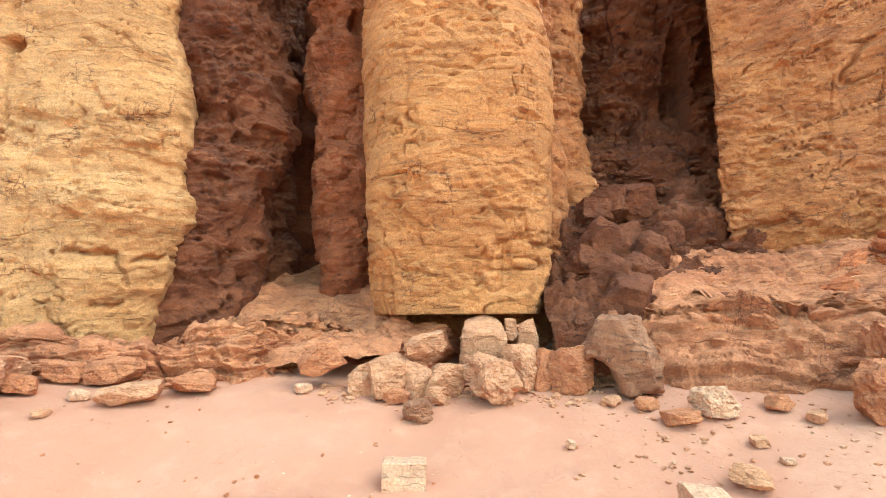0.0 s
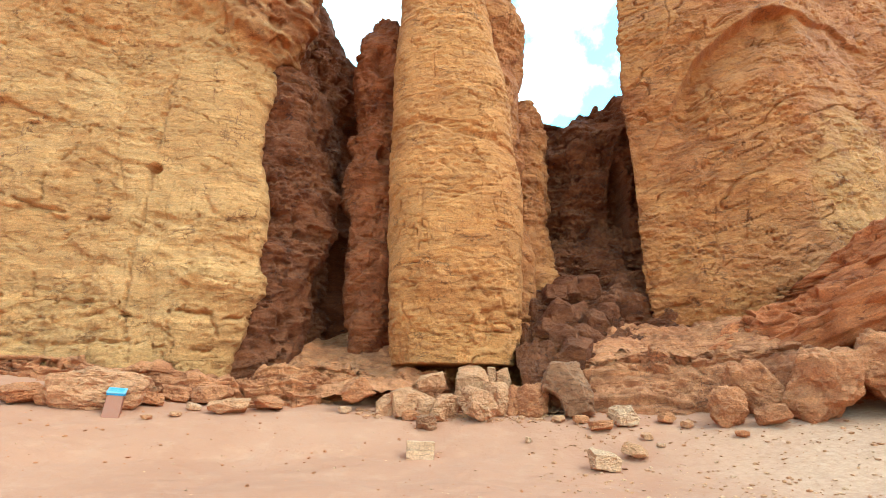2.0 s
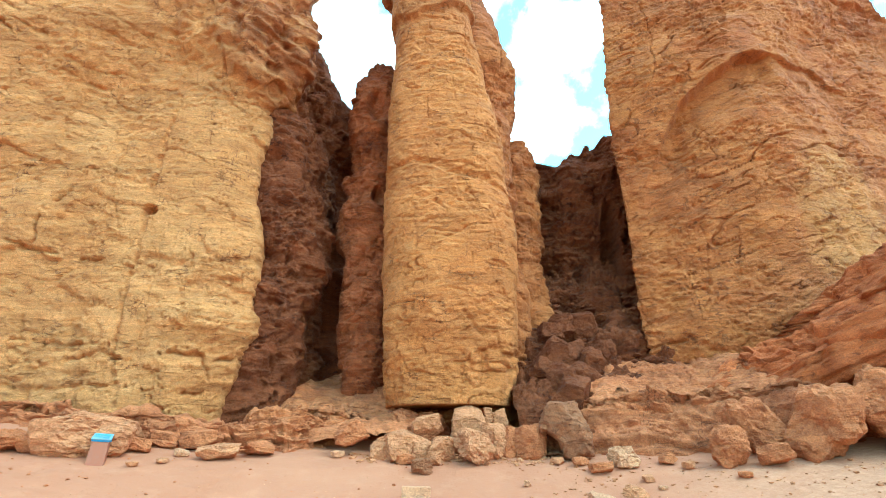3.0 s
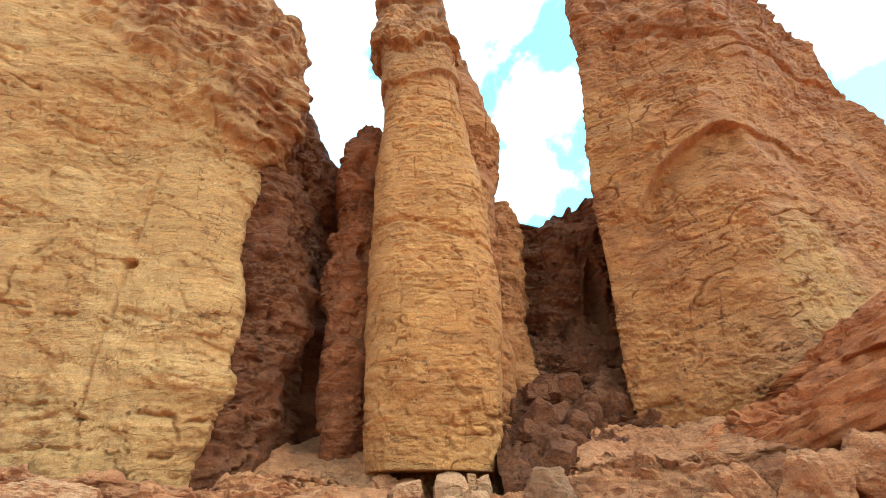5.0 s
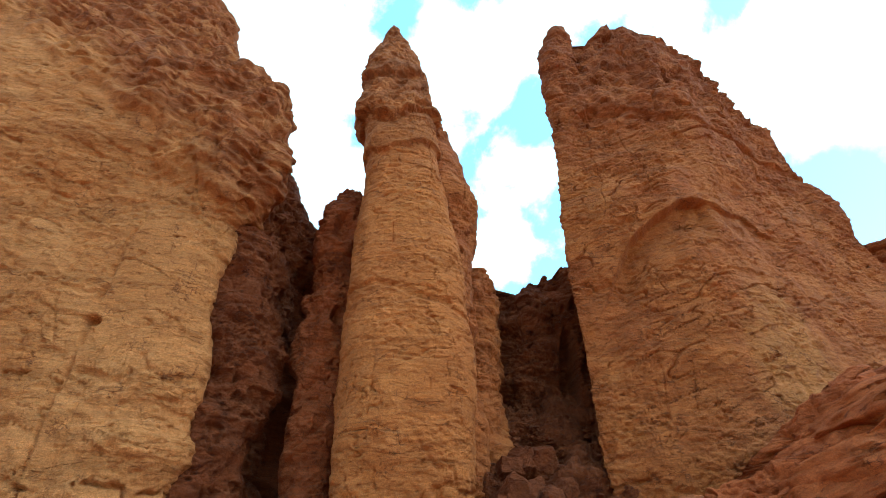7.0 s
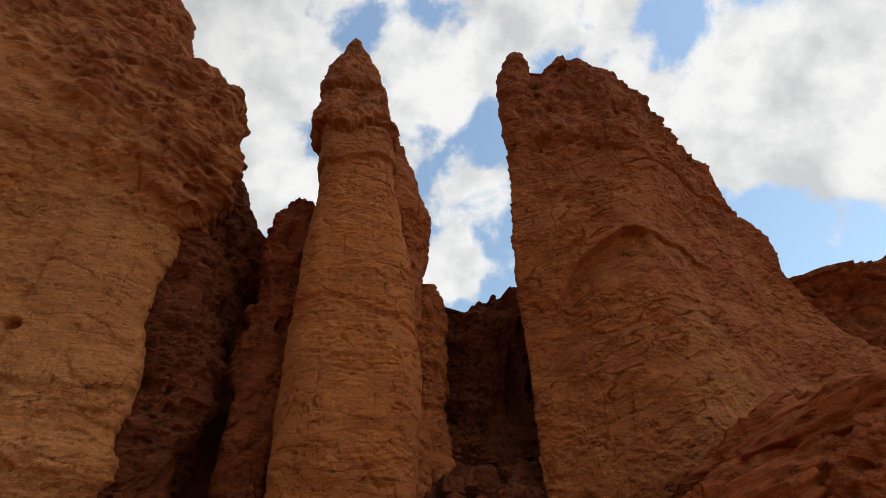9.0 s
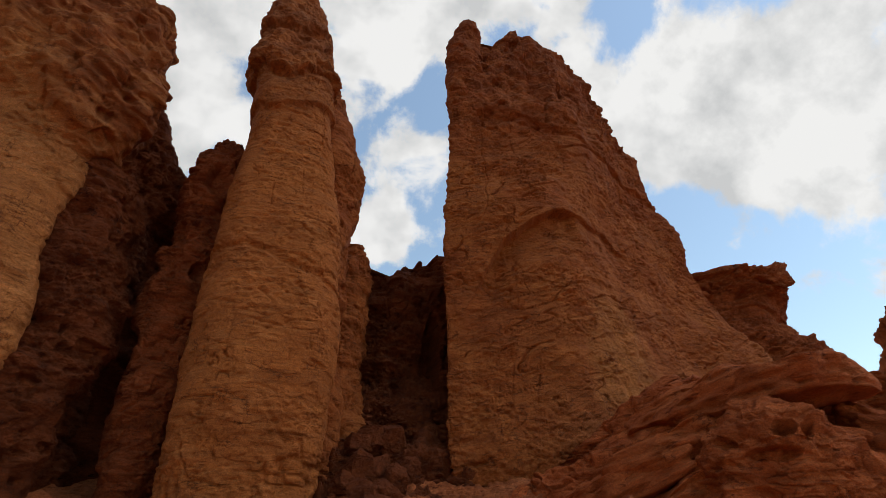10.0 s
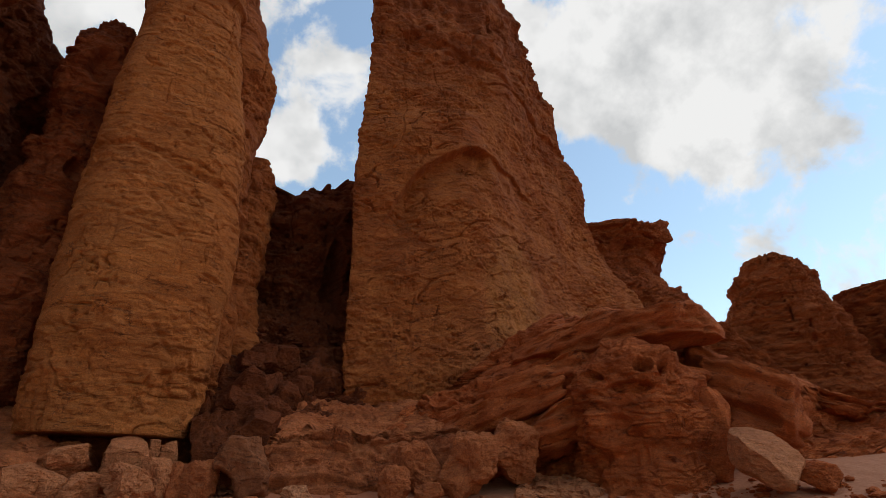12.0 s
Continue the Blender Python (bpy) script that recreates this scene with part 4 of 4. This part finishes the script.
bed(53.5, 20.8, 6.95, 6.6, 1.7, 4.6, 7, 301)
bed(46.5, 20.9, 6.6, 5.8, 1.6, 4.0, 16, 302)
bed(43.8, 20.2, 5.0, 6.6, 1.5, 3.8, 20, 303)
bed(38.8, 19.8, 3.9, 5.8, 1.5, 3.4, 21, 304)
bed(44.6, 19.4, 3.5, 4.2, 1.8, 2.8, 17, 306)
bed(61.6, 22.4, 4.6, 5.0, 2.4, 4.2, -28, 307)


def holed_rock():
    zz = np.linspace(0.8, 6.0, 240)
    bulge = np.interp(zz, [0.8, 1.6, 2.4, 3.6, 4.8, 5.5, 6.0], [0.0, 0.25, 0.5, 0.05, 0.1, 0.6, 1.7])
    pts = [(46.4, 18.6), (49, 17.5), (53.5, 17.1), (57.5, 17.6), (59.8, 19.0), (58.5, 21.5), (48, 21.5)]
    corners = []
    for k, (a, r) in enumerate(pts):
        sx, sy = math.sin(radians(a)), math.cos(radians(a))
        push = bulge if k < 5 else 0 * bulge
        corners.append((r * sx + push * sx, r * sy + push * sy))
    g = many_sided(zz, corners, [80, 90, 90, 70, 20, 20, 20], 9)
    az = np.degrees(np.arctan2(g[:, :, 0], g[:, :, 1]))
    top = np.interp(az, [46, 48, 51, 56.5, 59.2, 60.5], [5.0, 5.6, 6.3, 6.1, 5.4, 4.7])
    g[:, :, 2] = 0.8 + (g[:, :, 2] - 0.8) / 5.2 * (top - 0.8)

    def holes(p):
        a = np.degrees(np.arctan2(p[:, 0], p[:, 1]))
        out = 0
        for bearing, z, w, h in ((54.0, 5.15, 0.33, 0.24), (56.0, 5.12, 0.19, 0.18), (49.1, 4.9, 0.22, 0.17), (52.6, 4.5, 0.8, 0.20)):
            q = np.hypot((a - bearing) * 0.31 / w, (p[:, 2] - z) / h)
            out = out - (1.5 if w < 0.5 else 0.4) * (1 - step01(q, 0.85, 1.05))
        return out

    ob = loft("holed_rock", g, m_ramp, dict(seed=75, plates=0.10, plate_size=0.9, blocks=0.08, block_size=1.4, lump=0.36, lump_size=1.5, bed=0.10, bed_size=0.6, crack=0.08, joint=0.12, pit=0.06, rough=0.03), extra=holes)
    return tagged(ob, "rounded red sandstone outcrop pierced by small holes", "rock")


holed_rock()

# ---- distant rocks ----
def distant(name, bearing, reach, z, left, right, deep, seed, label, rows=260, around=260):
    place = pose(*polar(bearing, reach), 0, 0, 0, -bearing)
    g = oval(z, left, right, [deep] * len(z), [deep] * len(z), rows, around, power=3.2)
    ob = loft(name, g, m_far, dict(seed=seed, plates=0.6, plate_size=4.0, blocks=0.7, block_size=7.0, lump=0.7, lump_size=6, bed=0.45, bed_size=2.6, crack=0.35, joint=1.1, pit=0.2, rough=0.12), place=place)
    return tagged(ob, label, "butte")


distant("butte", 54, 50, [2, 6, 13.9, 17, 19.3, 20.5, 22.3, 23.5, 25, 26.0, 26.6], [-14] * 9 + [-13, -10], [9, 8, 5.4, 5.0, 4.9, 4.2, 2.9, 3.3, 4.3, 4.2, 3.4], 8, 81, "flat-topped red sandstone butte with an undercut rim")
distant("butte", 59.6, 74, [4, 14, 20, 22, 23.5, 24], [-3] * 6, [2.0, 1.2, 0.9, 0.8, 0.3, -0.6], 2, 82, "small red sandstone knob on the skyline", 80, 90)
distant("butte", 67, 90, [3, 12, 20, 24, 26, 29, 31.5, 33, 34.6, 35.3], [-12, -10.5, -9.5, -9.0, -8.2, -6.8, -6.2, -4.8, -3.0, -1.0], [14, 12, 9.5, 8.6, 7.8, 6.6, 6.0, 5.6, 4.6, 2.4], 9, 83, "layered red sandstone butte with a rounded top")
distant("cliff", 82, 100, [3, 12, 20, 26, 29, 31], [-24, -23.5, -22.5, -22, -21.5, -20], [40] * 6, 12, 84, "long layered red sandstone cliff in the distance")
distant("butte", 62, 80, [2, 8, 14, 18, 21, 22.5], [-12, -11, -9, -7, -5, -2], [16, 14, 9, 5, 3, 1], 5, 85, "sloping red sandstone ridge behind the outcrop")

# ---- fallen blocks ----
def stone(name, bearing, reach, width, height, seed, material, deep=0.9, lift=None, turn=(0, 0, 0), label="", group="", sink=0.08, **shape):
    x, y, z = ground_at(bearing, reach)
    if lift is not None:
        z = lift
    return boulder(name, (x, y, z), (width / 2, width / 2 * deep, height / 2), seed, material, (turn[0], turn[1], turn[2] - bearing), label, group, sink, **shape)


PILE = "fallen blocks under the pillar"
SHARP = dict(level=5, cuts=13, blocky=0.60, rough=0.065)
ROUND = dict(level=5, cuts=9, blocky=0.68, rough=0.10)
stone("boulder", -5.6, 17.0, 0.85, 0.85, 101, m_block, 0.8, 1.25, (0, 4, 10), "pale sandstone block at the pillar foot", PILE, **SHARP)
stone("boulder", -3.9, 16.9, 1.05, 0.95, 102, m_block, 0.9, 1.25, (0, -6, 25), "broad pale sandstone block at the pillar foot", PILE, **SHARP)
stone("boulder", -1.3, 17.2, 1.0, 0.62, 103, m_block, 0.9, 1.98, (0, -14, 15), "tilted sandstone block lying on other blocks", PILE, **SHARP)
stone("boulder", -1.8, 16.8, 0.75, 0.95, 104, m_block, 0.9, 1.2, (0, 3, -15), "upright sandstone block at the pillar foot", PILE, **SHARP)
stone("boulder", 0.3, 16.9, 0.95, 0.95, 105, m_block, 0.9, 1.2, (0, 22, 30), "leaning sandstone block at the pillar foot", PILE, **SHARP)
stone("boulder", -0.3, 16.4, 0.5, 0.42, 106, m_block, 0.9, None, (0, 0, 40), "small cream sandstone lump beside the blocks", PILE, **ROUND)
stone("boulder", -3.3, 16.5, 0.62, 0.32, 107, m_ledge, 0.9, None, (0, 0, 5), "flat reddish stone beside the blocks", PILE, **SHARP)
stone("boulder", 3.2, 18.0, 1.25, 1.75, 108, m_block, 1.0, 1.3, (0, 0, 8), "tall square block propping up the pillar", PILE, 0.02, level=5, cuts=4, blocky=0.70, rough=0.05)
stone("boulder", 3.8, 16.5, 1.2, 1.08, 109, m_block, 0.9, None, (10, 8, 30), "rounded pitted boulder before the propping block", PILE, pit=0.12, **ROUND)
stone("boulder", 6.0, 17.1, 0.85, 1.15, 110, m_block, 0.9, 1.3, (0, -8, -20), "split sandstone block beneath the pillar edge", PILE, **SHARP)
stone("boulder", 5.3, 18.1, 0.34, 0.55, 111, m_block, 0.9, 2.35, (0, 0, 20), "small wedge stone under the pillar", PILE, **SHARP)
stone("boulder", 6.7, 18.2, 0.6, 1.5, 112, m_block, 0.9, 1.5, (0, 0, -5), "cracked block under the pillar edge", PILE, **SHARP)
stone("boulder", 7.8, 17.2, 0.7, 1.05, 113, m_ledge, 0.9, 1.3, (0, 5, 10), "reddish broken block at the pillar foot", PILE, **SHARP)
stone("boulder", 9.7, 17.1, 0.95, 1.15, 114, m_ledge, 0.9, 1.25, (0, -4, -25), "pitted reddish block beside the pillar foot", PILE, pit=0.08, **SHARP)
stone("boulder", -2.2, 18.9, 2.4, 1.5, 115, m_ledge, 0.7, 1.5, (0, 0, 0), "dark bedrock stump in the recess below the pillar", PILE, **ROUND)


def hollow_boulder():
    p, f = rock_shape((0.95, 0.75, 0.88), 131, level=5, cuts=14, blocky=0.58, rough=0.09)
    u, w = p[:, 0] + 0.42, p[:, 2] + 0.62
    u, w = 0.8 * u + 0.6 * w, -0.6 * u + 0.8 * w
    mouth = np.hypot(u / 0.34, w / 0.52) + 0.15 * vnoise(p * 3.0, 5)
    p[:, 1] += 1.1 * (1 - step01(mouth, 0.85, 1.0)) * step01(-p[:, 1], -0.1, 0.25)
    p[:, 0] *= 1.0 - 0.28 * step01(p[:, 2], 0.0, 1.0)
    ob = mesh_object("hollow_boulder", p, [], f, m_grey)
    x, y = polar(13.2, 17.1)
    ob.matrix_world = pose(x, y, 2.12, 0, 6, -14)
    return tagged(ob, "grey-brown boulder with a hollow arch at its foot", "rock")


hollow_boulder()
stone("boulder", -1.6, 15.75, 0.6, 0.46, 132, m_grey, 0.8, None, (0, 0, 20), "dark grey rough stone on the sand", pit=0.1, **ROUND)


def squared_slab():
    bm = bmesh.new()
    bmesh.ops.create_cube(bm, size=1)
    bmesh.ops.subdivide_edges(bm, edges=bm.edges[:], cuts=12, use_grid_fill=True)
    for v in bm.verts:
        v.co = Vector((v.co.x * 0.70, v.co.y * 0.42, v.co.z * 0.44))
        v.co += 0.014 * noise.noise_vector(v.co * 4.0) + 0.006 * noise.noise_vector(v.co * 17.0)
    me = bpy.data.meshes.new("stone_block")
    bm.to_mesh(me)
    bm.free()
    me.materials.append(m_cream)
    ob = new("stone_block", me)
    x, y, z = ground_at(-2.2, 13.9)
    ob.matrix_world = pose(x, y, z + 0.17, 0, 1.5, 4)
    bev = ob.modifiers.new("worn_edges", "BEVEL")
    bev.width, bev.segments, bev.limit_method = 0.015, 2, "ANGLE"
    return tagged(ob, "squared cream stone block set in the sand", "stone block")


squared_slab()
LOOSE = "loose stones on the sand"
stone("loose_stone", 9.0, 14.9, 0.2, 0.17, 133, m_cream, 0.9, None, (0, 0, 0), "small white stone on the sand", LOOSE, **ROUND)
stone("loose_stone", -9.1, 17.2, 1.1, 0.75, 134, m_ledge, 0.6, 1.65, (0, -18, 10), "tilted reddish slab before the gully", LOOSE, **SHARP)
stone("loose_stone", -10.2, 17.0, 0.42, 0.2, 135, m_cream, 0.8, None, (0, 0, 10), "small flat pale stone on the sand", LOOSE, **SHARP)
stone("loose_stone", 16.5, 13.45, 0.76, 0.5, 136, m_cream, 0.7, None, (0, 8, 20), "pale angular stone with a white crust", LOOSE, **SHARP)
stone("loose_stone", 19.4, 14.3, 0.66, 0.38, 137, m_block, 0.8, None, (0, 12, -20), "flat-topped tan stone on the gravel", LOOSE, **SHARP)
stone("loose_stone", 18.6, 16.1, 0.74, 0.58, 138, m_cream, 0.9, None, (0, 0, 30), "cream knobbly stone below the bench", LOOSE, pit=0.1, **ROUND)
stone("loose_stone", 16.4, 15.7, 0.70, 0.30, 139, m_ledge, 0.8, None, (0, -5, 10), "thin broken slab below the bench", LOOSE, **SHARP)
stone("loose_stone", 14.3, 16.2, 0.45, 0.25, 140, m_ledge, 0.9, None, (0, 0, 50), "small reddish slab below the bench", LOOSE, **SHARP)
stone("boulder", 27.8, 16.4, 1.0, 1.12, 141, m_ledge, 0.8, None, (0, 0, 12), "upright red sandstone block with a pointed top", "", level=5, cuts=10, blocky=0.66, rough=0.09)
stone("boulder", 31.4, 16.35, 1.0, 0.55, 142, m_ledge, 0.7, None, (0, -10, -10), "curled reddish slab on the gravel", "", **SHARP)
stone("boulder", 35.6, 17.2, 1.75, 2.35, 143, m_ledge, 0.9, 1.2, (0, 20, -15), "large rounded red boulder leaning on the slope", "", 0.03, level=5, cuts=9, blocky=0.72, rough=0.09, pit=0.05)
stone("boulder", 40.4, 18.1, 1.75, 2.0, 144, m_ledge, 0.8, 1.7, (0, 28, 10), "large angular red boulder leaning on the slope", "", 0.03, level=5, cuts=10, blocky=0.68, rough=0.09)
stone("boulder", 30.2, 17.5, 1.6, 1.7, 145, m_ledge, 0.8, 1.55, (0, -4, 10), "blocky red sandstone lump broken from the bench", "", level=5, cuts=9, blocky=0.7, rough=0.09, pit=0.07)
stone("boulder", 33.2, 18.0, 0.9, 1.5, 146, m_ledge, 0.8, 1.5, (0, 6, 0), "narrow red block beside the bench", "", **SHARP)
stone("boulder", -32.6, 18.0, 2.75, 1.25, 147, m_block, 0.7, 1.32, (0, 3, 0), "broad flat-bottomed sandstone boulder on the sand", "", level=5, cuts=9, blocky=0.62, rough=0.09, beds=0.05)
stone("boulder", -38.0, 18.2, 1.3, 0.6, 148, m_ledge, 0.8, None, (0, -10, 10), "low broken sandstone slab on the sand", "", beds=0.06, **SHARP)
stone("boulder", -36.4, 18.0, 0.7, 0.5, 149, m_ledge, 0.8, None, (0, 10, -10), "low red sandstone lump on the sand", "", **SHARP)
stone("loose_stone", -28.3, 17.9, 0.75, 0.40, 150, m_ledge, 0.8, None, (0, 5, 0), "flat reddish slab beside the boulder", LOOSE, **SHARP)
stone("loose_stone", -24.8, 17.3, 0.42, 0.26, 151, m_cream, 0.8, None, (0, 0, 30), "small pale squarish stone on the sand", LOOSE, **SHARP)
stone("loose_stone", -21.5, 16.9, 1.25, 0.45, 152, m_block, 0.7, None, (0, -3, 0), "wide low pale stone on the sand", LOOSE, **SHARP)
stone("loose_stone", -17.8, 17.2, 0.95, 0.42, 153, m_ledge, 0.7, 1.45, (0, 6, 10), "layered red slab at the bench foot", LOOSE, beds=0.06, **SHARP)
stone("loose_stone", -28.6, 16.4, 0.34, 0.15, 154, m_block, 0.8, None, (0, 0, 0), "thin pale stone on the sand", LOOSE, **SHARP)
stone("loose_stone", -26.2, 16.6, 0.4, 0.16, 155, m_block, 0.8, None, (0, 0, 60), "thin tan stone on the sand", LOOSE, **SHARP)
stone("boulder", -26.2, 18.5, 1.1, 0.5, 156, m_ledge, 0.7, 1.55, (0, 8, 0), "thick red slab broken from the bench", "", beds=0.08, **SHARP)
stone("boulder", -23.2, 18.1, 1.2, 0.6, 157, m_ledge, 0.7, 1.6, (0, -6, 10), "layered red slab broken from the bench", "", beds=0.08, **SHARP)
stone("boulder", 59.3, 19.2, 1.2, 2.9, 158, m_ramp, 0.9, 1.7, (0, 12, 0), "tall red block wedged beside the outcrop", "", 0.02, **SHARP)
stone("boulder", 63.0, 17.6, 2.1, 0.95, 159, m_block, 0.9, 1.55, (24, 30, -8), "pale tilted sandstone slab on the slope", "", 0.02, level=5, cuts=7, blocky=0.6, rough=0.04)
stone("boulder", 66.5, 18.2, 1.2, 0.8, 160, m_ramp, 0.9, None, (0, 20, 0), "red sandstone block behind the pale slab", "", **SHARP)

stone("loose_stone", 22.6, 16.6, 0.55, 0.34, 161, m_ledge, 0.8, None, (0, 6, 20), "reddish broken slab below the bench", LOOSE, **SHARP)
stone("loose_stone", 24.3, 16.2, 0.40, 0.22, 162, m_block, 0.8, None, (0, 0, 70), "small tan slab on the gravel", LOOSE, **SHARP)
stone("loose_stone", 20.6, 15.3, 0.32, 0.2, 163, m_block, 0.8, None, (0, 0, 20), "small tan stone on the gravel", LOOSE, **SHARP)
stone("loose_stone", 12.2, 16.4, 0.38, 0.22, 164, m_block, 0.8, None, (0, 0, 45), "small chipped stone beside the pillar blocks", LOOSE, **SHARP)
stone("loose_stone", 21.8, 14.9, 0.22, 0.13, 165, m_cream, 0.8, None, (0, 0, 15), "small pale stone on the gravel", LOOSE, **SHARP)
stone("loose_stone", 28.9, 15.6, 0.36, 0.18, 166, m_ledge, 0.8, None, (0, 0, 5), "thin red slab on the gravel", LOOSE, **SHARP)

# rubble in the right gully: larger boulders one by one
RUBBLE = "boulders on the rubble slope"
rng = random.Random(7)
GULLY_BLOCKS = [(11.6, 20.2, 1.0), (13.1, 20.6, 1.3), (14.6, 20.9, 1.15), (16.2, 20.7, 1.2), (13.4, 19.7, 1.15), (15.4, 19.9, 1.0), (12.2, 21.5, 1.1), (14.0, 21.8, 1.35), (16.0, 22.0, 1.25), (17.8, 21.4, 0.9),
                (14.3, 19.0, 1.2), (16.3, 19.3, 0.75), (11.3, 19.2, 0.8), (12.4, 18.6, 0.7), (17.6, 20.2, 0.7), (20.4, 19.6, 0.8), (18.9, 20.8, 0.55), (10.9, 18.3, 0.6)]
for k, (a, r, w) in enumerate(GULLY_BLOCKS):
    x, y = polar(a, r)
    z = float(scree_height(np.array(x), np.array(y))) - 0.15
    boulder("boulder", (x, y, z), (w * 0.58, w * 0.48, w * rng.uniform(0.42, 0.62)), 200 + k, m_inner_shaded, (rng.uniform(-25, 25), rng.uniform(-30, 30), rng.uniform(0, 360)),
            "angular brown boulder on the rubble slope", RUBBLE, 0.08, level=4, cuts=14, blocky=0.56, rough=0.08)


def scatter(name, count, seed, place, sizes, material, label, level=1):
    """Many small stones in one mesh."""
    v, f = BALLS[level]
    r = np.random.RandomState(seed)
    verts, faces = [], []
    for k in range(count):
        x, y, z = place(r)
        s = sizes[0] + (sizes[1] - sizes[0]) * r.rand() ** 3
        p = v * (1 + 0.35 * r.uniform(-1, 1, (len(v), 1))) * s * np.array([1, r.uniform(0.6, 1), r.uniform(0.35, 0.7)])
        a = r.uniform(0, 6.28)
        p = p @ np.array([[math.cos(a), -math.sin(a), 0], [math.sin(a), math.cos(a), 0], [0, 0, 1]])
        faces.append(f + k * len(v))
        verts.append(p + (x, y, z + s * 0.15))
    return tagged(mesh_object(name, np.vstack(verts), [], np.vstack(faces), material, smooth=False), label, "gravel", kind="stuff")


def on_ground(lo, hi, near, far, bias=1.0):
    def place(r):
        return ground_at(lo + (hi - lo) * r.rand(), near + (far - near) * r.rand() ** bias)
    return place


def on_scree(r):
    x, y = r.uniform(3.4, 9.5), r.uniform(17.6, 23.5)
    return x, y, float(scree_height(np.array(x), np.array(y)))


scatter("gravel", 600, 1, on_ground(9, 40, 9.5, 17.3, 0.6), (0.012, 0.075), m_block, "scattered reddish gravel at the bench foot")
scatter("gravel", 500, 2, on_ground(14, 45, 7.5, 17.0, 0.8), (0.012, 0.07), m_cream, "scattered pale gravel on the slope")
scatter("gravel", 260, 3, on_ground(-40, 9, 9.0, 17.4, 0.45), (0.012, 0.06), m_ledge, "few reddish pebbles on the sand")
scatter("gravel", 120, 4, on_ground(-38, 5, 8.0, 15.5, 0.8), (0.012, 0.045), m_cream, "few pale pebbles on the sand")
scatter("gravel", 330, 5, on_ground(-9, 12, 16.3, 17.4), (0.03, 0.12), m_block, "broken chips round the fallen blocks")
scatter("rubble", 700, 6, on_scree, (0.08, 0.32), m_inner_shaded, "brown angular rubble in the gully", 2)
scatter("rubble", 420, 7, on_ground(40.5, 48, 17.0, 19.4), (0.04, 0.30), m_block, "pale crumbled rubble beside the outcrop", 2)
scatter("rubble", 350, 8, on_ground(46, 72, 16.0, 19.5), (0.03, 0.20), m_ramp, "red crumbled rubble below the outcrop", 2)


# ---- information post ----
def part(name, bm, material, parent, label=""):
    me = bpy.data.meshes.new(name)
    bm.to_mesh(me)
    bm.free()
    me.materials.append(material)
    ob = new(name, me)
    ob.parent = parent
    return tagged(ob, label)


def wedge(w0, w1, d0, d1, z0, z1_front, z1_back, bevel=0.012):
    """A tapered post with a sloping top; the front faces -y."""
    bm = bmesh.new()
    low = [bm.verts.new(c) for c in ((-w0, -d0, z0), (w0, -d0, z0), (w0, d0, z0), (-w0, d0, z0))]
    high = [bm.verts.new(c) for c in ((-w1, -d1, z1_front), (w1, -d1, z1_front), (w1, d1, z1_back), (-w1, d1, z1_back))]
    bm.faces.new(low[::-1])
    bm.faces.new(high)
    for i in range(4):
        j = (i + 1) % 4
        bm.faces.new((low[i], low[j], high[j], high[i]))
    bmesh.ops.bevel(bm, geom=bm.edges[:], offset=bevel, segments=2, affect="EDGES")
    return bm


def information_post():
    x, y, z = ground_at(-31.4, 16.9)
    base = new("information_post")
    base.matrix_world = pose(x, y, z, 0, 3.5, 24) @ Matrix.Scale(0.9, 4)
    m_post = painted("rust_red_paint", (0.32, 0.085, 0.04))
    m_blue = painted("blue_paint", (0.05, 0.15, 0.26))
    m_panel = painted("pale_panel", (0.23, 0.26, 0.28), 0.7, 0.1)
    m_print = painted("panel_print", (0.07, 0.20, 0.34), 0.4, 0.1)
    part("post", wedge(0.23, 0.21, 0.19, 0.17, -0.1, 0.58, 0.72), m_post, base, "rust-red tapered post")
    part("band", wedge(0.235, 0.235, 0.195, 0.195, 0.575, 0.615, 0.76), m_blue, base, "blue rim below the panel")
    slope = math.degrees(math.atan2(0.16, 0.4))
    board = part("panel", wedge(0.25, 0.25, 0.22, 0.22, -0.012, 0.012, 0.012, 0.004), m_panel, base, "pale blue printed panel")
    board.matrix_basis = pose(0, 0, 0.715, slope, 0, 0)
    for k, (px, py, w, h) in enumerate(((-0.10, 0.12, 0.10, 0.05), (0.10, 0.08, 0.09, 0.08), (-0.10, 0.02, 0.10, 0.012), (-0.10, -0.03, 0.10, 0.012), (-0.10, -0.08, 0.09, 0.012), (0.10, -0.08, 0.08, 0.012), (0.10, -0.13, 0.08, 0.012))):
        bar = part("print", wedge(w, w, h, h, 0.0, 0.004, 0.004, 0.001), m_print, board)
        bar.matrix_basis = pose(px, py, 0.013)
    return tagged(base, "rust-red information post with a sloping blue-edged panel", "information sign")


information_post()
